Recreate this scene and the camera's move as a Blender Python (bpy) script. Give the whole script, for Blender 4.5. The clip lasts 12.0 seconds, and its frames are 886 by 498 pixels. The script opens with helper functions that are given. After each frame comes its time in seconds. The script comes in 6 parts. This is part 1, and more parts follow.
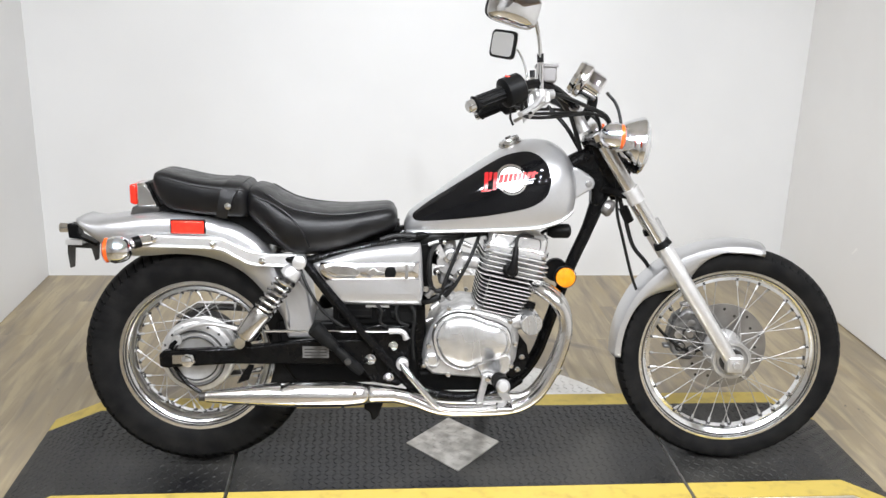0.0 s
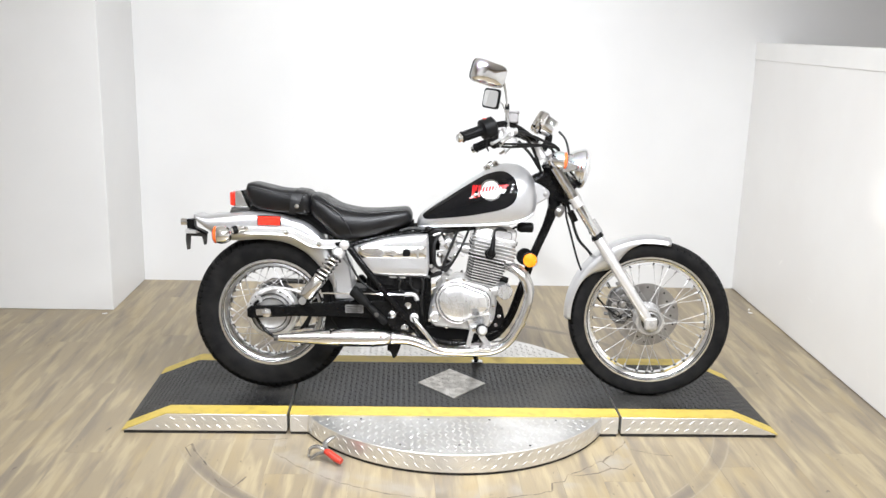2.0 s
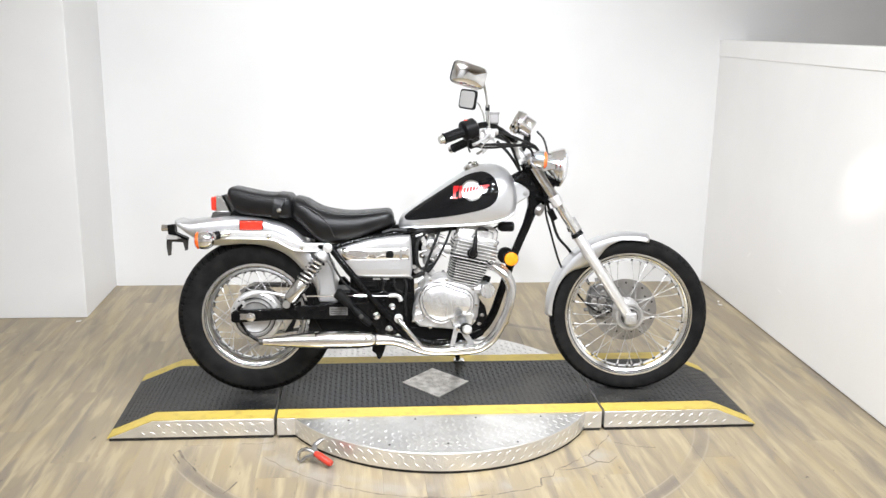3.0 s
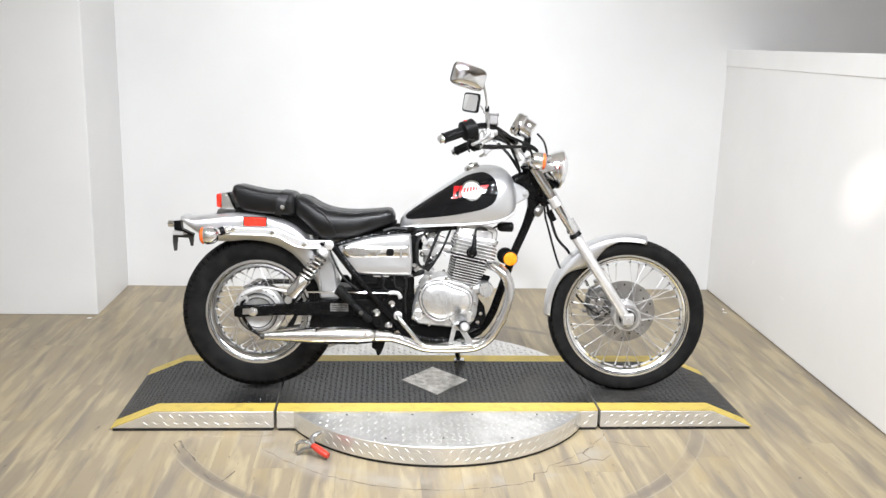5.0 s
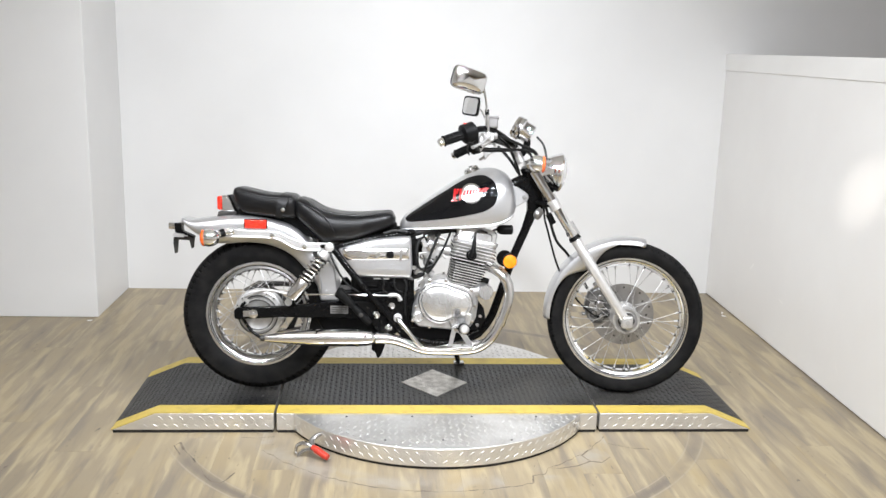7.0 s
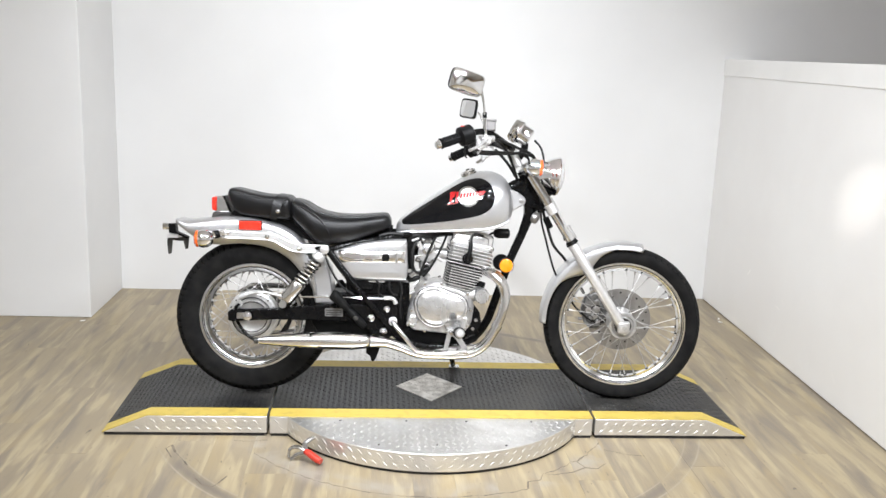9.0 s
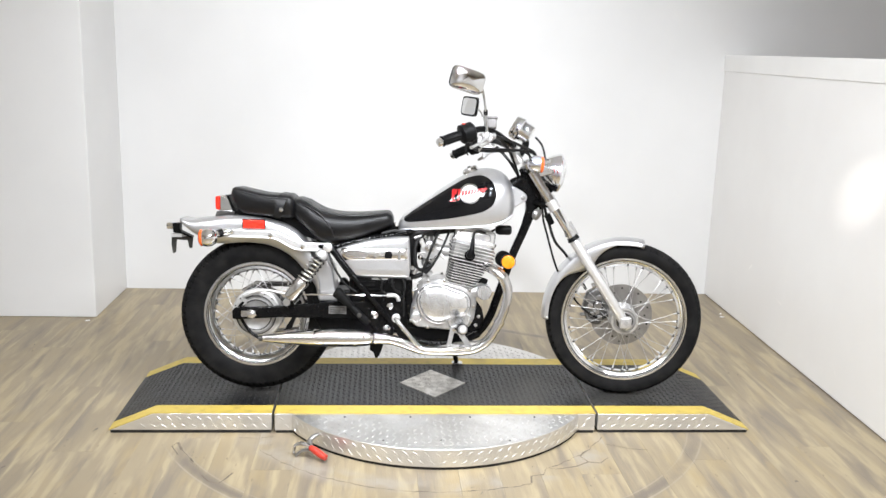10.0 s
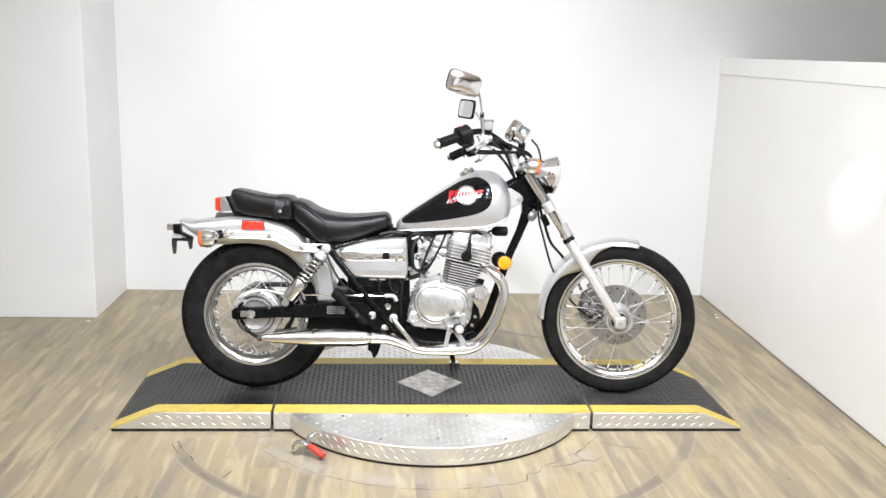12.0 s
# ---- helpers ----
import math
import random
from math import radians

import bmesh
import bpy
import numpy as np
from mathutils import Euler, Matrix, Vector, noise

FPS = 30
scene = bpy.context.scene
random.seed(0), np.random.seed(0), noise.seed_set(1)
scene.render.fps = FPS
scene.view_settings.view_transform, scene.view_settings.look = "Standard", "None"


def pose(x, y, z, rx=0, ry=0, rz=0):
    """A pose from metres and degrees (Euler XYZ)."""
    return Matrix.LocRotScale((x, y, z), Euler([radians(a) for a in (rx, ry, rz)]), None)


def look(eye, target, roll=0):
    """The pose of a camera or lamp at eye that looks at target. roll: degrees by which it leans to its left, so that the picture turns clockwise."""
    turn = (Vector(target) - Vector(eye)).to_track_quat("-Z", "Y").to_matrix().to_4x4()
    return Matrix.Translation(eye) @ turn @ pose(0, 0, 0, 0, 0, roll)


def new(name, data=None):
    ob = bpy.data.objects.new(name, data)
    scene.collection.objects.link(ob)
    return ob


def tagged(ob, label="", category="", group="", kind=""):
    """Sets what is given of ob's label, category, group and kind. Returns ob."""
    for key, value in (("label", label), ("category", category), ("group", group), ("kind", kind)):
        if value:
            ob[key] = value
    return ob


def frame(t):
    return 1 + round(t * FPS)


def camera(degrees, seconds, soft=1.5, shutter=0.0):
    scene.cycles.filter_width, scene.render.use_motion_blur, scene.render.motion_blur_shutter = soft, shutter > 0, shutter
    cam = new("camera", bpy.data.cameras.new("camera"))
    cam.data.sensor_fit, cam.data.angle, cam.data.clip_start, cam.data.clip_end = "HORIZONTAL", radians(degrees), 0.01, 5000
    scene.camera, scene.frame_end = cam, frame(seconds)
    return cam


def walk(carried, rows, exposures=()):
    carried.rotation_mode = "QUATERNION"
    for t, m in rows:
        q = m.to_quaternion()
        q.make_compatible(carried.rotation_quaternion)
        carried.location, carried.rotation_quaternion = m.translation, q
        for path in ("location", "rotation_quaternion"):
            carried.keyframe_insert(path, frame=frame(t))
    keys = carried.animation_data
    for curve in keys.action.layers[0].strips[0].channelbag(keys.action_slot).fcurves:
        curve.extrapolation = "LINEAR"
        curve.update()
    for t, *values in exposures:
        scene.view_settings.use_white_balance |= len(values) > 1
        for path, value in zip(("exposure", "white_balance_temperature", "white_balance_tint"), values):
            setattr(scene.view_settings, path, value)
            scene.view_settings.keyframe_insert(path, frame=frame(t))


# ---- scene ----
cam = camera(51.8, 12.0)
PATH = [
    (0, (-0.257, -2.325, 1.375), (-0.082, -0.421, 0.786), 1.7),
    (0.5, (-0.241, -2.766, 1.414), (-0.088, -0.832, 0.93), 2.1),
    (1, (-0.238, -3.105, 1.442), (-0.141, -1.163, 0.972), 0.9),
    (1.5, (-0.151, -3.322, 1.448), (-0.132, -1.377, 0.983), 3.3),
    (2, (-0.205, -3.382, 1.442), (-0.115, -1.44, 0.971), 1.6),
    (2.5, (-0.324, -3.401, 1.438), (-0.126, -1.466, 0.973), 1.5),
    (2.7, (-0.316, -3.399, 1.464), (-0.132, -1.465, 0.987), 1.0),
    (4.5, (-0.23, -3.464, 1.415), (-0.075, -1.522, 0.963), 1.7),
    (5, (-0.226, -3.476, 1.413), (-0.088, -1.531, 0.97), 1.5),
    (5.5, (-0.226, -3.48, 1.414), (-0.08, -1.534, 0.976), 1.7),
    (6, (-0.226, -3.49, 1.411), (-0.081, -1.545, 0.971), 1.7),
    (6.5, (-0.23, -3.497, 1.413), (-0.095, -1.549, 0.979), 1.6),
    (7, (-0.228, -3.489, 1.408), (-0.089, -1.542, 0.975), 1.6),
    (9, (-0.227, -3.464, 1.406), (-0.079, -1.515, 0.978), 2.2),
    (9.5, (-0.226, -3.473, 1.404), (-0.079, -1.526, 0.967), 1.8),
    (10, (-0.227, -3.487, 1.407), (-0.085, -1.54, 0.975), 1.7),
    (10.5, (-0.226, -3.497, 1.408), (-0.085, -1.55, 0.974), 1.7),
    (11, (-0.225, -3.507, 1.41), (-0.076, -1.562, 0.97), 1.6),
    (11.5, (-0.228, -3.516, 1.407), (-0.072, -1.57, 0.976), 1.6),
    (12, (-0.222, -3.53, 1.409), (-0.078, -1.581, 0.983), 1.7),
]
walk(cam, [(t, look(eye, target, roll)) for t, eye, target, roll in PATH],
     [(0, -0.25), (0.5, -0.11), (1, -0.06), (1.5, -0.02), (2.5, 0.0), (4.5, -0.05), (5.5, -0.10), (6.5, -0.19), (7, -0.21), (9, -0.14), (10, -0.08), (11, -0.02), (12, 0.01)])

# ---- world and lights ----
world = bpy.data.worlds.new("world")
world.use_nodes = True
world.node_tree.nodes["Background"].inputs[0].default_value = (1.0, 0.97, 0.93, 1)
world.node_tree.nodes["Background"].inputs[1].default_value = 0.02
scene.world = world
scene.view_settings.exposure = 0.0


def area_lamp(name, at, target, wide, deep, watts, colour, spread=108, shape="RECTANGLE"):
    data = bpy.data.lights.new(name, "AREA")
    data.spread = radians(spread)
    data.shape, data.size, data.size_y, data.energy, data.color = shape, wide, deep, watts, colour
    ob = new(name, data)
    ob.matrix_world = look(at, target)
    return ob


WARM = (0.905, 0.94, 1.0)
# the last three (y -4.6) are unseen extras that brighten the chrome's reflections
ROUND_LAMPS = [(-1.5, -1.35, 10.5), (-0.5, -1.45, 13.5), (0.5, -1.45, 13.5), (1.5, -1.35, 12.5), (-1.5, -2.45, 11.0), (-0.5, -2.45, 12.5), (0.5, -2.45, 12.5), (1.5, -2.45, 11.0),
               (-1.5, -3.6, 14.0), (-0.5, -3.6, 14.0), (0.5, -3.6, 14.0), (1.3, -3.6, 13.0), (-1.3, -4.6, 14.0), (0.1, -4.6, 14.0), (1.2, -4.6, 12.0)]
LAMP_Z = 2.66


def lamp_aim(px, py):
    return (-px * 0.55, 0.40, 0.50) if py > -2 else (-px * 0.9, 0.3, 0.5) if py > -3 else (px * 0.8, -2.3, 0.0) if py > -4 else (px, -5.4, 0.6)


for px, py, watts in ROUND_LAMPS:
    area_lamp("round_lamp", (px, py, LAMP_Z - 0.035), lamp_aim(px, py), 0.11, 0.11, watts, WARM, 108 if py > -3 else 165, "DISK")
# added lamp: its narrow pool imitates a glossy reflection on the partition
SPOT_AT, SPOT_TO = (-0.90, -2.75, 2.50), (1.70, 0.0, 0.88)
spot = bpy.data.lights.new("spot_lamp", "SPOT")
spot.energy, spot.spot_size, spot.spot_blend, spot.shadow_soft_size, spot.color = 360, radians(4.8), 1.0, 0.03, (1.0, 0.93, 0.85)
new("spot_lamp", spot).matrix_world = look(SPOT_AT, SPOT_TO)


# ---- materials ----
def material(name, colour, rough=0.5, metal=0.0, second=None, scale=8.0, bump=0.0, bump_scale=60.0, spread=(0.35, 0.65),
             rough_spread=0.0, stretch=(1, 1, 1), coat=0.0, detail=6.0, space="Object", gloss=0.5):
    m = bpy.data.materials.new(name)
    m.use_nodes = True
    nt = m.node_tree
    bsdf = nt.nodes["Principled BSDF"]
    bsdf.inputs["Roughness"].default_value = rough
    bsdf.inputs["Metallic"].default_value = metal
    bsdf.inputs["Specular IOR Level"].default_value = gloss
    bsdf.inputs["Coat Weight"].default_value = coat
    bsdf.inputs["Coat Roughness"].default_value = 0.06
    bsdf.inputs["Base Color"].default_value = (*colour, 1)
    coord = nt.nodes.new("ShaderNodeTexCoord")
    mapping = nt.nodes.new("ShaderNodeMapping")
    mapping.inputs["Scale"].default_value = stretch
    nt.links.new(coord.outputs[space], mapping.inputs[0])
    tex = nt.nodes.new("ShaderNodeTexNoise")
    tex.inputs["Scale"].default_value = scale
    tex.inputs["Detail"].default_value = detail
    nt.links.new(mapping.outputs[0], tex.inputs["Vector"])
    ramp = nt.nodes.new("ShaderNodeMapRange")
    ramp.inputs[1].default_value, ramp.inputs[2].default_value = spread
    nt.links.new(tex.outputs[0], ramp.inputs[0])
    if second is not None:
        mix = nt.nodes.new("ShaderNodeMix")
        mix.data_type = "RGBA"
        mix.inputs[6].default_value, mix.inputs[7].default_value = (*colour, 1), (*second, 1)
        nt.links.new(ramp.outputs[0], mix.inputs[0])
        nt.links.new(mix.outputs[2], bsdf.inputs["Base Color"])
    if rough_spread:
        r = nt.nodes.new("ShaderNodeMapRange")
        r.inputs[3].default_value, r.inputs[4].default_value = rough - rough_spread, rough + rough_spread
        nt.links.new(ramp.outputs[0], r.inputs[0])
        nt.links.new(r.outputs[0], bsdf.inputs["Roughness"])
    if bump:
        fine = nt.nodes.new("ShaderNodeTexNoise")
        fine.inputs["Scale"].default_value = bump_scale
        fine.inputs["Detail"].default_value = 4
        nt.links.new(mapping.outputs[0], fine.inputs["Vector"])
        b = nt.nodes.new("ShaderNodeBump")
        b.inputs["Strength"].default_value = bump
        b.inputs["Distance"].default_value = 0.004
        nt.links.new(fine.outputs[0], b.inputs["Height"])
        nt.links.new(b.outputs[0], bsdf.inputs["Normal"])
    return m


def plank_material():
    """Weathered oak boards: a tone for each board, long grain and grey patches."""
    m = bpy.data.materials.new("oak_plank")
    m.use_nodes = True
    nt = m.node_tree
    bsdf = nt.nodes["Principled BSDF"]
    info = nt.nodes.new("ShaderNodeObjectInfo")
    coord = nt.nodes.new("ShaderNodeTexCoord")
    off = nt.nodes.new("ShaderNodeVectorMath")
    off.operation = "MULTIPLY_ADD"
    off.inputs[1].default_value = (1, 1, 1)
    shift = nt.nodes.new("ShaderNodeVectorMath")
    shift.operation = "SCALE"
    shift.inputs[0].default_value = (37.0, 91.0, 13.0)
    nt.links.new(info.outputs["Random"], shift.inputs["Scale"])
    nt.links.new(coord.outputs["Object"], off.inputs[0])
    nt.links.new(shift.outputs[0], off.inputs[2])

    def noisy(scale, stretch, lo, hi, detail=6):
        mp = nt.nodes.new("ShaderNodeMapping")
        mp.inputs["Scale"].default_value = stretch
        nt.links.new(off.outputs[0], mp.inputs[0])
        t = nt.nodes.new("ShaderNodeTexNoise")
        t.inputs["Scale"].default_value = scale
        t.inputs["Detail"].default_value = detail
        t.inputs["Distortion"].default_value = 0.5
        nt.links.new(mp.outputs[0], t.inputs["Vector"])
        r = nt.nodes.new("ShaderNodeMapRange")
        r.inputs[1].default_value, r.inputs[2].default_value = lo, hi
        nt.links.new(t.outputs[0], r.inputs[0])
        return r.outputs[0]

    def blend(a, b, fac):
        mix = nt.nodes.new("ShaderNodeMix")
        mix.data_type = "RGBA"
        for slot, v in ((6, a), (7, b)):
            if isinstance(v, tuple):
                mix.inputs[slot].default_value = (*v, 1)
            else:
                nt.links.new(v, mix.inputs[slot])
        if isinstance(fac, float):
            mix.inputs[0].default_value = fac
        else:
            nt.links.new(fac, mix.inputs[0])
        return mix.outputs[2]

    tone = blend((0.328, 0.266, 0.171), (0.276, 0.225, 0.151), info.outputs["Random"])
    tone = blend(tone, (0.402, 0.328, 0.206), noisy(1.0, (19, 2.2, 1), 0.46, 0.60, 3))
    tone = blend(tone, (0.216, 0.180, 0.135), noisy(1.0, (17, 1.8, 1), 0.51, 0.68, 4))
    tone = blend(tone, (0.345, 0.268, 0.150), noisy(1.0, (10, 2.0, 1), 0.55, 0.74, 3))
    tone = blend(tone, (0.232, 0.193, 0.146), noisy(1.0, (60, 6.0, 1), 0.54, 0.92, 5))
    tone = blend(tone, (0.11, 0.090, 0.068), noisy(1.0, (55, 22, 1), 0.70, 0.78, 3))
    # round scuffs left by the turning ramps
    geo = nt.nodes.new("ShaderNodeNewGeometry")

    def calc(op, a, b=None):
        n = nt.nodes.new("ShaderNodeMath")
        n.operation = op
        nt.links.new(a, n.inputs[0])
        if isinstance(b, float):
            n.inputs[1].default_value = b
        elif b is not None:
            nt.links.new(b, n.inputs[1])
        return n.outputs[0]
    away = nt.nodes.new("ShaderNodeVectorMath")
    away.operation = "LENGTH"
    nt.links.new(geo.outputs["Position"], away.inputs[0])
    def near(radius, wide, strength):
        r = nt.nodes.new("ShaderNodeMapRange")
        r.interpolation_type = "SMOOTHSTEP"
        r.inputs[1].default_value, r.inputs[2].default_value = wide, 0.0
        r.inputs[3].default_value, r.inputs[4].default_value = 0.0, strength
        nt.links.new(calc("ABSOLUTE", calc("SUBTRACT", away.outputs["Value"], radius)), r.inputs[0])
        return r.outputs[0]
    patchy = noisy(3.0, (1, 1, 1), 0.38, 0.55)
    tone = blend(tone, (0.180, 0.152, 0.122), calc("MULTIPLY", near(1.035, 0.042, 0.95), patchy))
    tone = blend(tone, (0.400, 0.350, 0.270), calc("MULTIPLY", near(1.060, 0.006, 0.55), patchy))
    tone = blend(tone, (0.400, 0.350, 0.270), calc("MULTIPLY", near(1.008, 0.005, 0.45), patchy))
    tone = blend(tone, (0.350, 0.315, 0.265), calc("MULTIPLY", near(0.750, 0.085, 0.85), noisy(6.0, (1, 1, 1), 0.42, 0.62)))
    nt.links.new(tone, bsdf.inputs["Base Color"])
    bsdf.inputs["Roughness"].default_value = 0.42
    bump = nt.nodes.new("ShaderNodeBump")
    bump.inputs["Strength"].default_value = 0.12
    bump.inputs["Distance"].default_value = 0.002
    nt.links.new(noisy(20.0, (12, 0.6, 1), 0.3, 0.7), bump.inputs["Height"])
    nt.links.new(bump.outputs[0], bsdf.inputs["Normal"])
    return m


WALL = material("white_wall_paint", (0.70, 0.695, 0.685), 0.5, second=(0.745, 0.74, 0.73), scale=1.3, bump=0.08, bump_scale=180)
# beige chosen to tint the light bounced onto the back wall's dim end
BEIGE_WALL = material("beige_bounce_wall", (0.54, 0.43, 0.32), 0.6, second=(0.58, 0.47, 0.36), scale=1.3, bump=0.08, bump_scale=180)
PARTITION = material("partition_paint", (0.79, 0.775, 0.755), 0.38, second=(0.83, 0.82, 0.80), scale=1.6, bump=0.06, bump_scale=140)
CEILING = material("ceiling_paint", (0.86, 0.845, 0.82), 0.8, second=(0.89, 0.875, 0.85), scale=2, bump=0.1, bump_scale=90)
TRIM = material("trim_paint", (0.82, 0.81, 0.79), 0.4, second=(0.78, 0.77, 0.75), scale=3)
PLANK = plank_material()
JOINT = material("floor_underlay", (0.25, 0.20, 0.14), 0.8, second=(0.30, 0.24, 0.17), scale=9)
CRACK = material("floor_crack", (0.13, 0.112, 0.09), 0.85, second=(0.25, 0.205, 0.15), scale=25)
ALU = material("checker_plate", (0.80, 0.79, 0.77), 0.38, 0.85, second=(0.66, 0.645, 0.62), scale=9, bump=0.12, bump_scale=220, rough_spread=0.10, detail=9, spread=(0.38, 0.70))
ALU_WORN = material("worn_plate", (0.64, 0.62, 0.58), 0.42, 0.85, second=(0.40, 0.38, 0.35), scale=26, bump=0.25, bump_scale=160, rough_spread=0.1)
RUBBER = material("rubber_mat", (0.010, 0.010, 0.0105), 0.44, second=(0.044, 0.042, 0.038), scale=4, bump=0.3, bump_scale=240, rough_spread=0.1, spread=(0.46, 0.70), detail=12.0, gloss=0.36)
YELLOW = material("yellow_paint", (0.57, 0.425, 0.085), 0.5, second=(0.43, 0.315, 0.07), scale=30, bump=0.1, bump_scale=200, spread=(0.5, 0.75))
DARK_GAP = material("dark_edge", (0.02, 0.02, 0.02), 0.7, second=(0.035, 0.032, 0.03), scale=20, gloss=0.15)
SILVER = material("silver_paint", (0.575, 0.573, 0.578), 0.31, 0.78, second=(0.52, 0.518, 0.523), scale=700, coat=0.35, detail=2)
BLACK_GLOSS = material("black_lacquer", (0.003, 0.003, 0.0034), 0.06, coat=0.0, second=(0.005, 0.005, 0.0055), scale=40, gloss=0.25)
FRAME_BLACK = material("black_frame_paint", (0.003, 0.003, 0.0033), 0.16, second=(0.005, 0.0048, 0.0046), scale=40, bump=0.03, bump_scale=90, gloss=0.14)
CHROME = material("chrome", (0.84, 0.845, 0.855), 0.035, 1.0, second=(0.77, 0.775, 0.785), scale=25, rough_spread=0.02)
EXHAUST = material("exhaust_chrome", (0.78, 0.775, 0.775), 0.15, 1.0, second=(0.74, 0.73, 0.72), scale=30, rough_spread=0.05)
CHROME_WORN = material("chrome_worn", (0.78, 0.775, 0.77), 0.17, 1.0, second=(0.60, 0.59, 0.58), scale=35, rough_spread=0.08)
CAST = material("cast_aluminium", (0.66, 0.65, 0.64), 0.38, 0.72, second=(0.40, 0.39, 0.38), scale=22, bump=0.18, bump_scale=300, rough_spread=0.08)
# upright darker streaks in the colour imitate reflections in the polished metal
POLISHED = material("polished_cover", (0.80, 0.795, 0.79), 0.27, 0.85, second=(0.42, 0.415, 0.41), scale=9, bump=0.05, bump_scale=140, rough_spread=0.10, stretch=(1.3, 1.0, 0.5), spread=(0.44, 0.72), detail=8)
FIN = material("fin_metal", (0.80, 0.79, 0.775), 0.42, 0.8, second=(0.62, 0.61, 0.595), scale=30, bump=0.15, bump_scale=250)
DARK_METAL = material("dark_metal", (0.035, 0.034, 0.033), 0.45, 0.5, second=(0.07, 0.066, 0.06), scale=40, bump=0.1, bump_scale=150)
RIM = material("rim_chrome", (0.86, 0.865, 0.87), 0.17, 1.0, second=(0.73, 0.735, 0.74), scale=30, rough_spread=0.05)
CALIPER = material("caliper_metal", (0.22, 0.217, 0.214), 0.42, 0.6, second=(0.085, 0.083, 0.081), scale=34, bump=0.2, bump_scale=120, spread=(0.4, 0.6))
# dark tone that paints in the shade between fins and along cover seams
FIN_SHADE = material("fin_shade_metal", (0.050, 0.049, 0.047), 0.5, 0.4, second=(0.085, 0.083, 0.08), scale=40)
TYRE = material("tyre_rubber", (0.007, 0.007, 0.0073), 0.6, second=(0.014, 0.0135, 0.013), scale=22, bump=0.15, bump_scale=260, rough_spread=0.1, gloss=0.06)
# blacker copy of the tyre rubber, painting shade into the tread notches
GROOVE = material("tread_groove_shade", (0.0030, 0.0030, 0.0030), 0.8, second=(0.005, 0.005, 0.005), scale=30, gloss=0.03)
VINYL = material("black_vinyl", (0.004, 0.004, 0.0046), 0.35, second=(0.006, 0.0058, 0.0062), scale=30, bump=0.22, bump_scale=380, rough_spread=0.07, gloss=0.33)
PLASTIC = material("black_plastic", (0.004, 0.004, 0.0042), 0.38, second=(0.007, 0.0068, 0.0066), scale=30, bump=0.08, bump_scale=200, gloss=0.09)
CABLE = material("cable_sheath", (0.007, 0.007, 0.007), 0.42, second=(0.013, 0.0125, 0.012), scale=60, gloss=0.2)
SATIN = material("satin_metal", (0.74, 0.735, 0.73), 0.36, 0.75, second=(0.62, 0.615, 0.61), scale=15, bump=0.04, bump_scale=120, rough_spread=0.06)
PEG_RUBBER = material("peg_rubber", (0.005, 0.005, 0.005), 0.5, second=(0.009, 0.009, 0.0088), scale=40, bump=0.1, bump_scale=200, gloss=0.1)
FORK_ALLOY = material("fork_alloy", (0.78, 0.77, 0.76), 0.34, 0.75, second=(0.64, 0.63, 0.62), scale=18, bump=0.03, bump_scale=120, rough_spread=0.05)
STEEL = material("brushed_steel", (0.40, 0.39, 0.38), 0.35, 0.9, second=(0.30, 0.29, 0.28), scale=20, bump=0.1, bump_scale=200)
SPOKE_STEEL = material("spoke_steel", (0.50, 0.49, 0.48), 0.45, 0.7, second=(0.38, 0.37, 0.36), scale=40)
CLOUDY = material("cloudy_plastic", (0.16, 0.152, 0.148), 0.35, second=(0.13, 0.123, 0.12), scale=20)
HUB = material("hub_metal", (0.70, 0.69, 0.68), 0.42, 0.75, second=(0.48, 0.47, 0.46), scale=20, bump=0.1, bump_scale=200, rough_spread=0.08)
RED_LENS = material("red_lens", (0.72, 0.035, 0.015), 0.16, second=(0.6, 0.02, 0.01), scale=60, coat=0.6)
ORANGE_LENS = material("orange_lens", (0.75, 0.11, 0.012), 0.16, second=(0.68, 0.09, 0.01), scale=60, coat=0.6)
AMBER_LENS = material("amber_lens", (0.78, 0.26, 0.006), 0.2, second=(0.70, 0.21, 0.004), scale=80, coat=0.5)
RED_PAINT = material("red_grip", (0.66, 0.055, 0.03), 0.35, second=(0.5, 0.04, 0.025), scale=30)
RED_DECAL = material("red_decal", (0.40, 0.012, 0.014), 0.25, second=(0.34, 0.010, 0.012), scale=30)
WHITE_DECAL = material("white_decal", (0.82, 0.81, 0.78), 0.3, second=(0.78, 0.77, 0.74), scale=30)
MIRROR = material("mirror_glass", (0.9, 0.9, 0.9), 0.02, 1.0)
LENS = material("fluted_glass", (0.86, 0.86, 0.85), 0.22, second=(0.80, 0.80, 0.79), scale=90, bump=0.1, bump_scale=120)
LENS.node_tree.nodes["Principled BSDF"].inputs["Transmission Weight"].default_value = 0.55
LAMP_GLOW = bpy.data.materials.new("lamp_diffuser")
LAMP_GLOW.use_nodes = True
LAMP_GLOW.node_tree.nodes["Principled BSDF"].inputs["Emission Color"].default_value = (*WARM, 1)
LAMP_GLOW.node_tree.nodes["Principled BSDF"].inputs["Emission Strength"].default_value = 8.0


# ---- mesh helpers ----
def V(*a):
    return Vector(a)


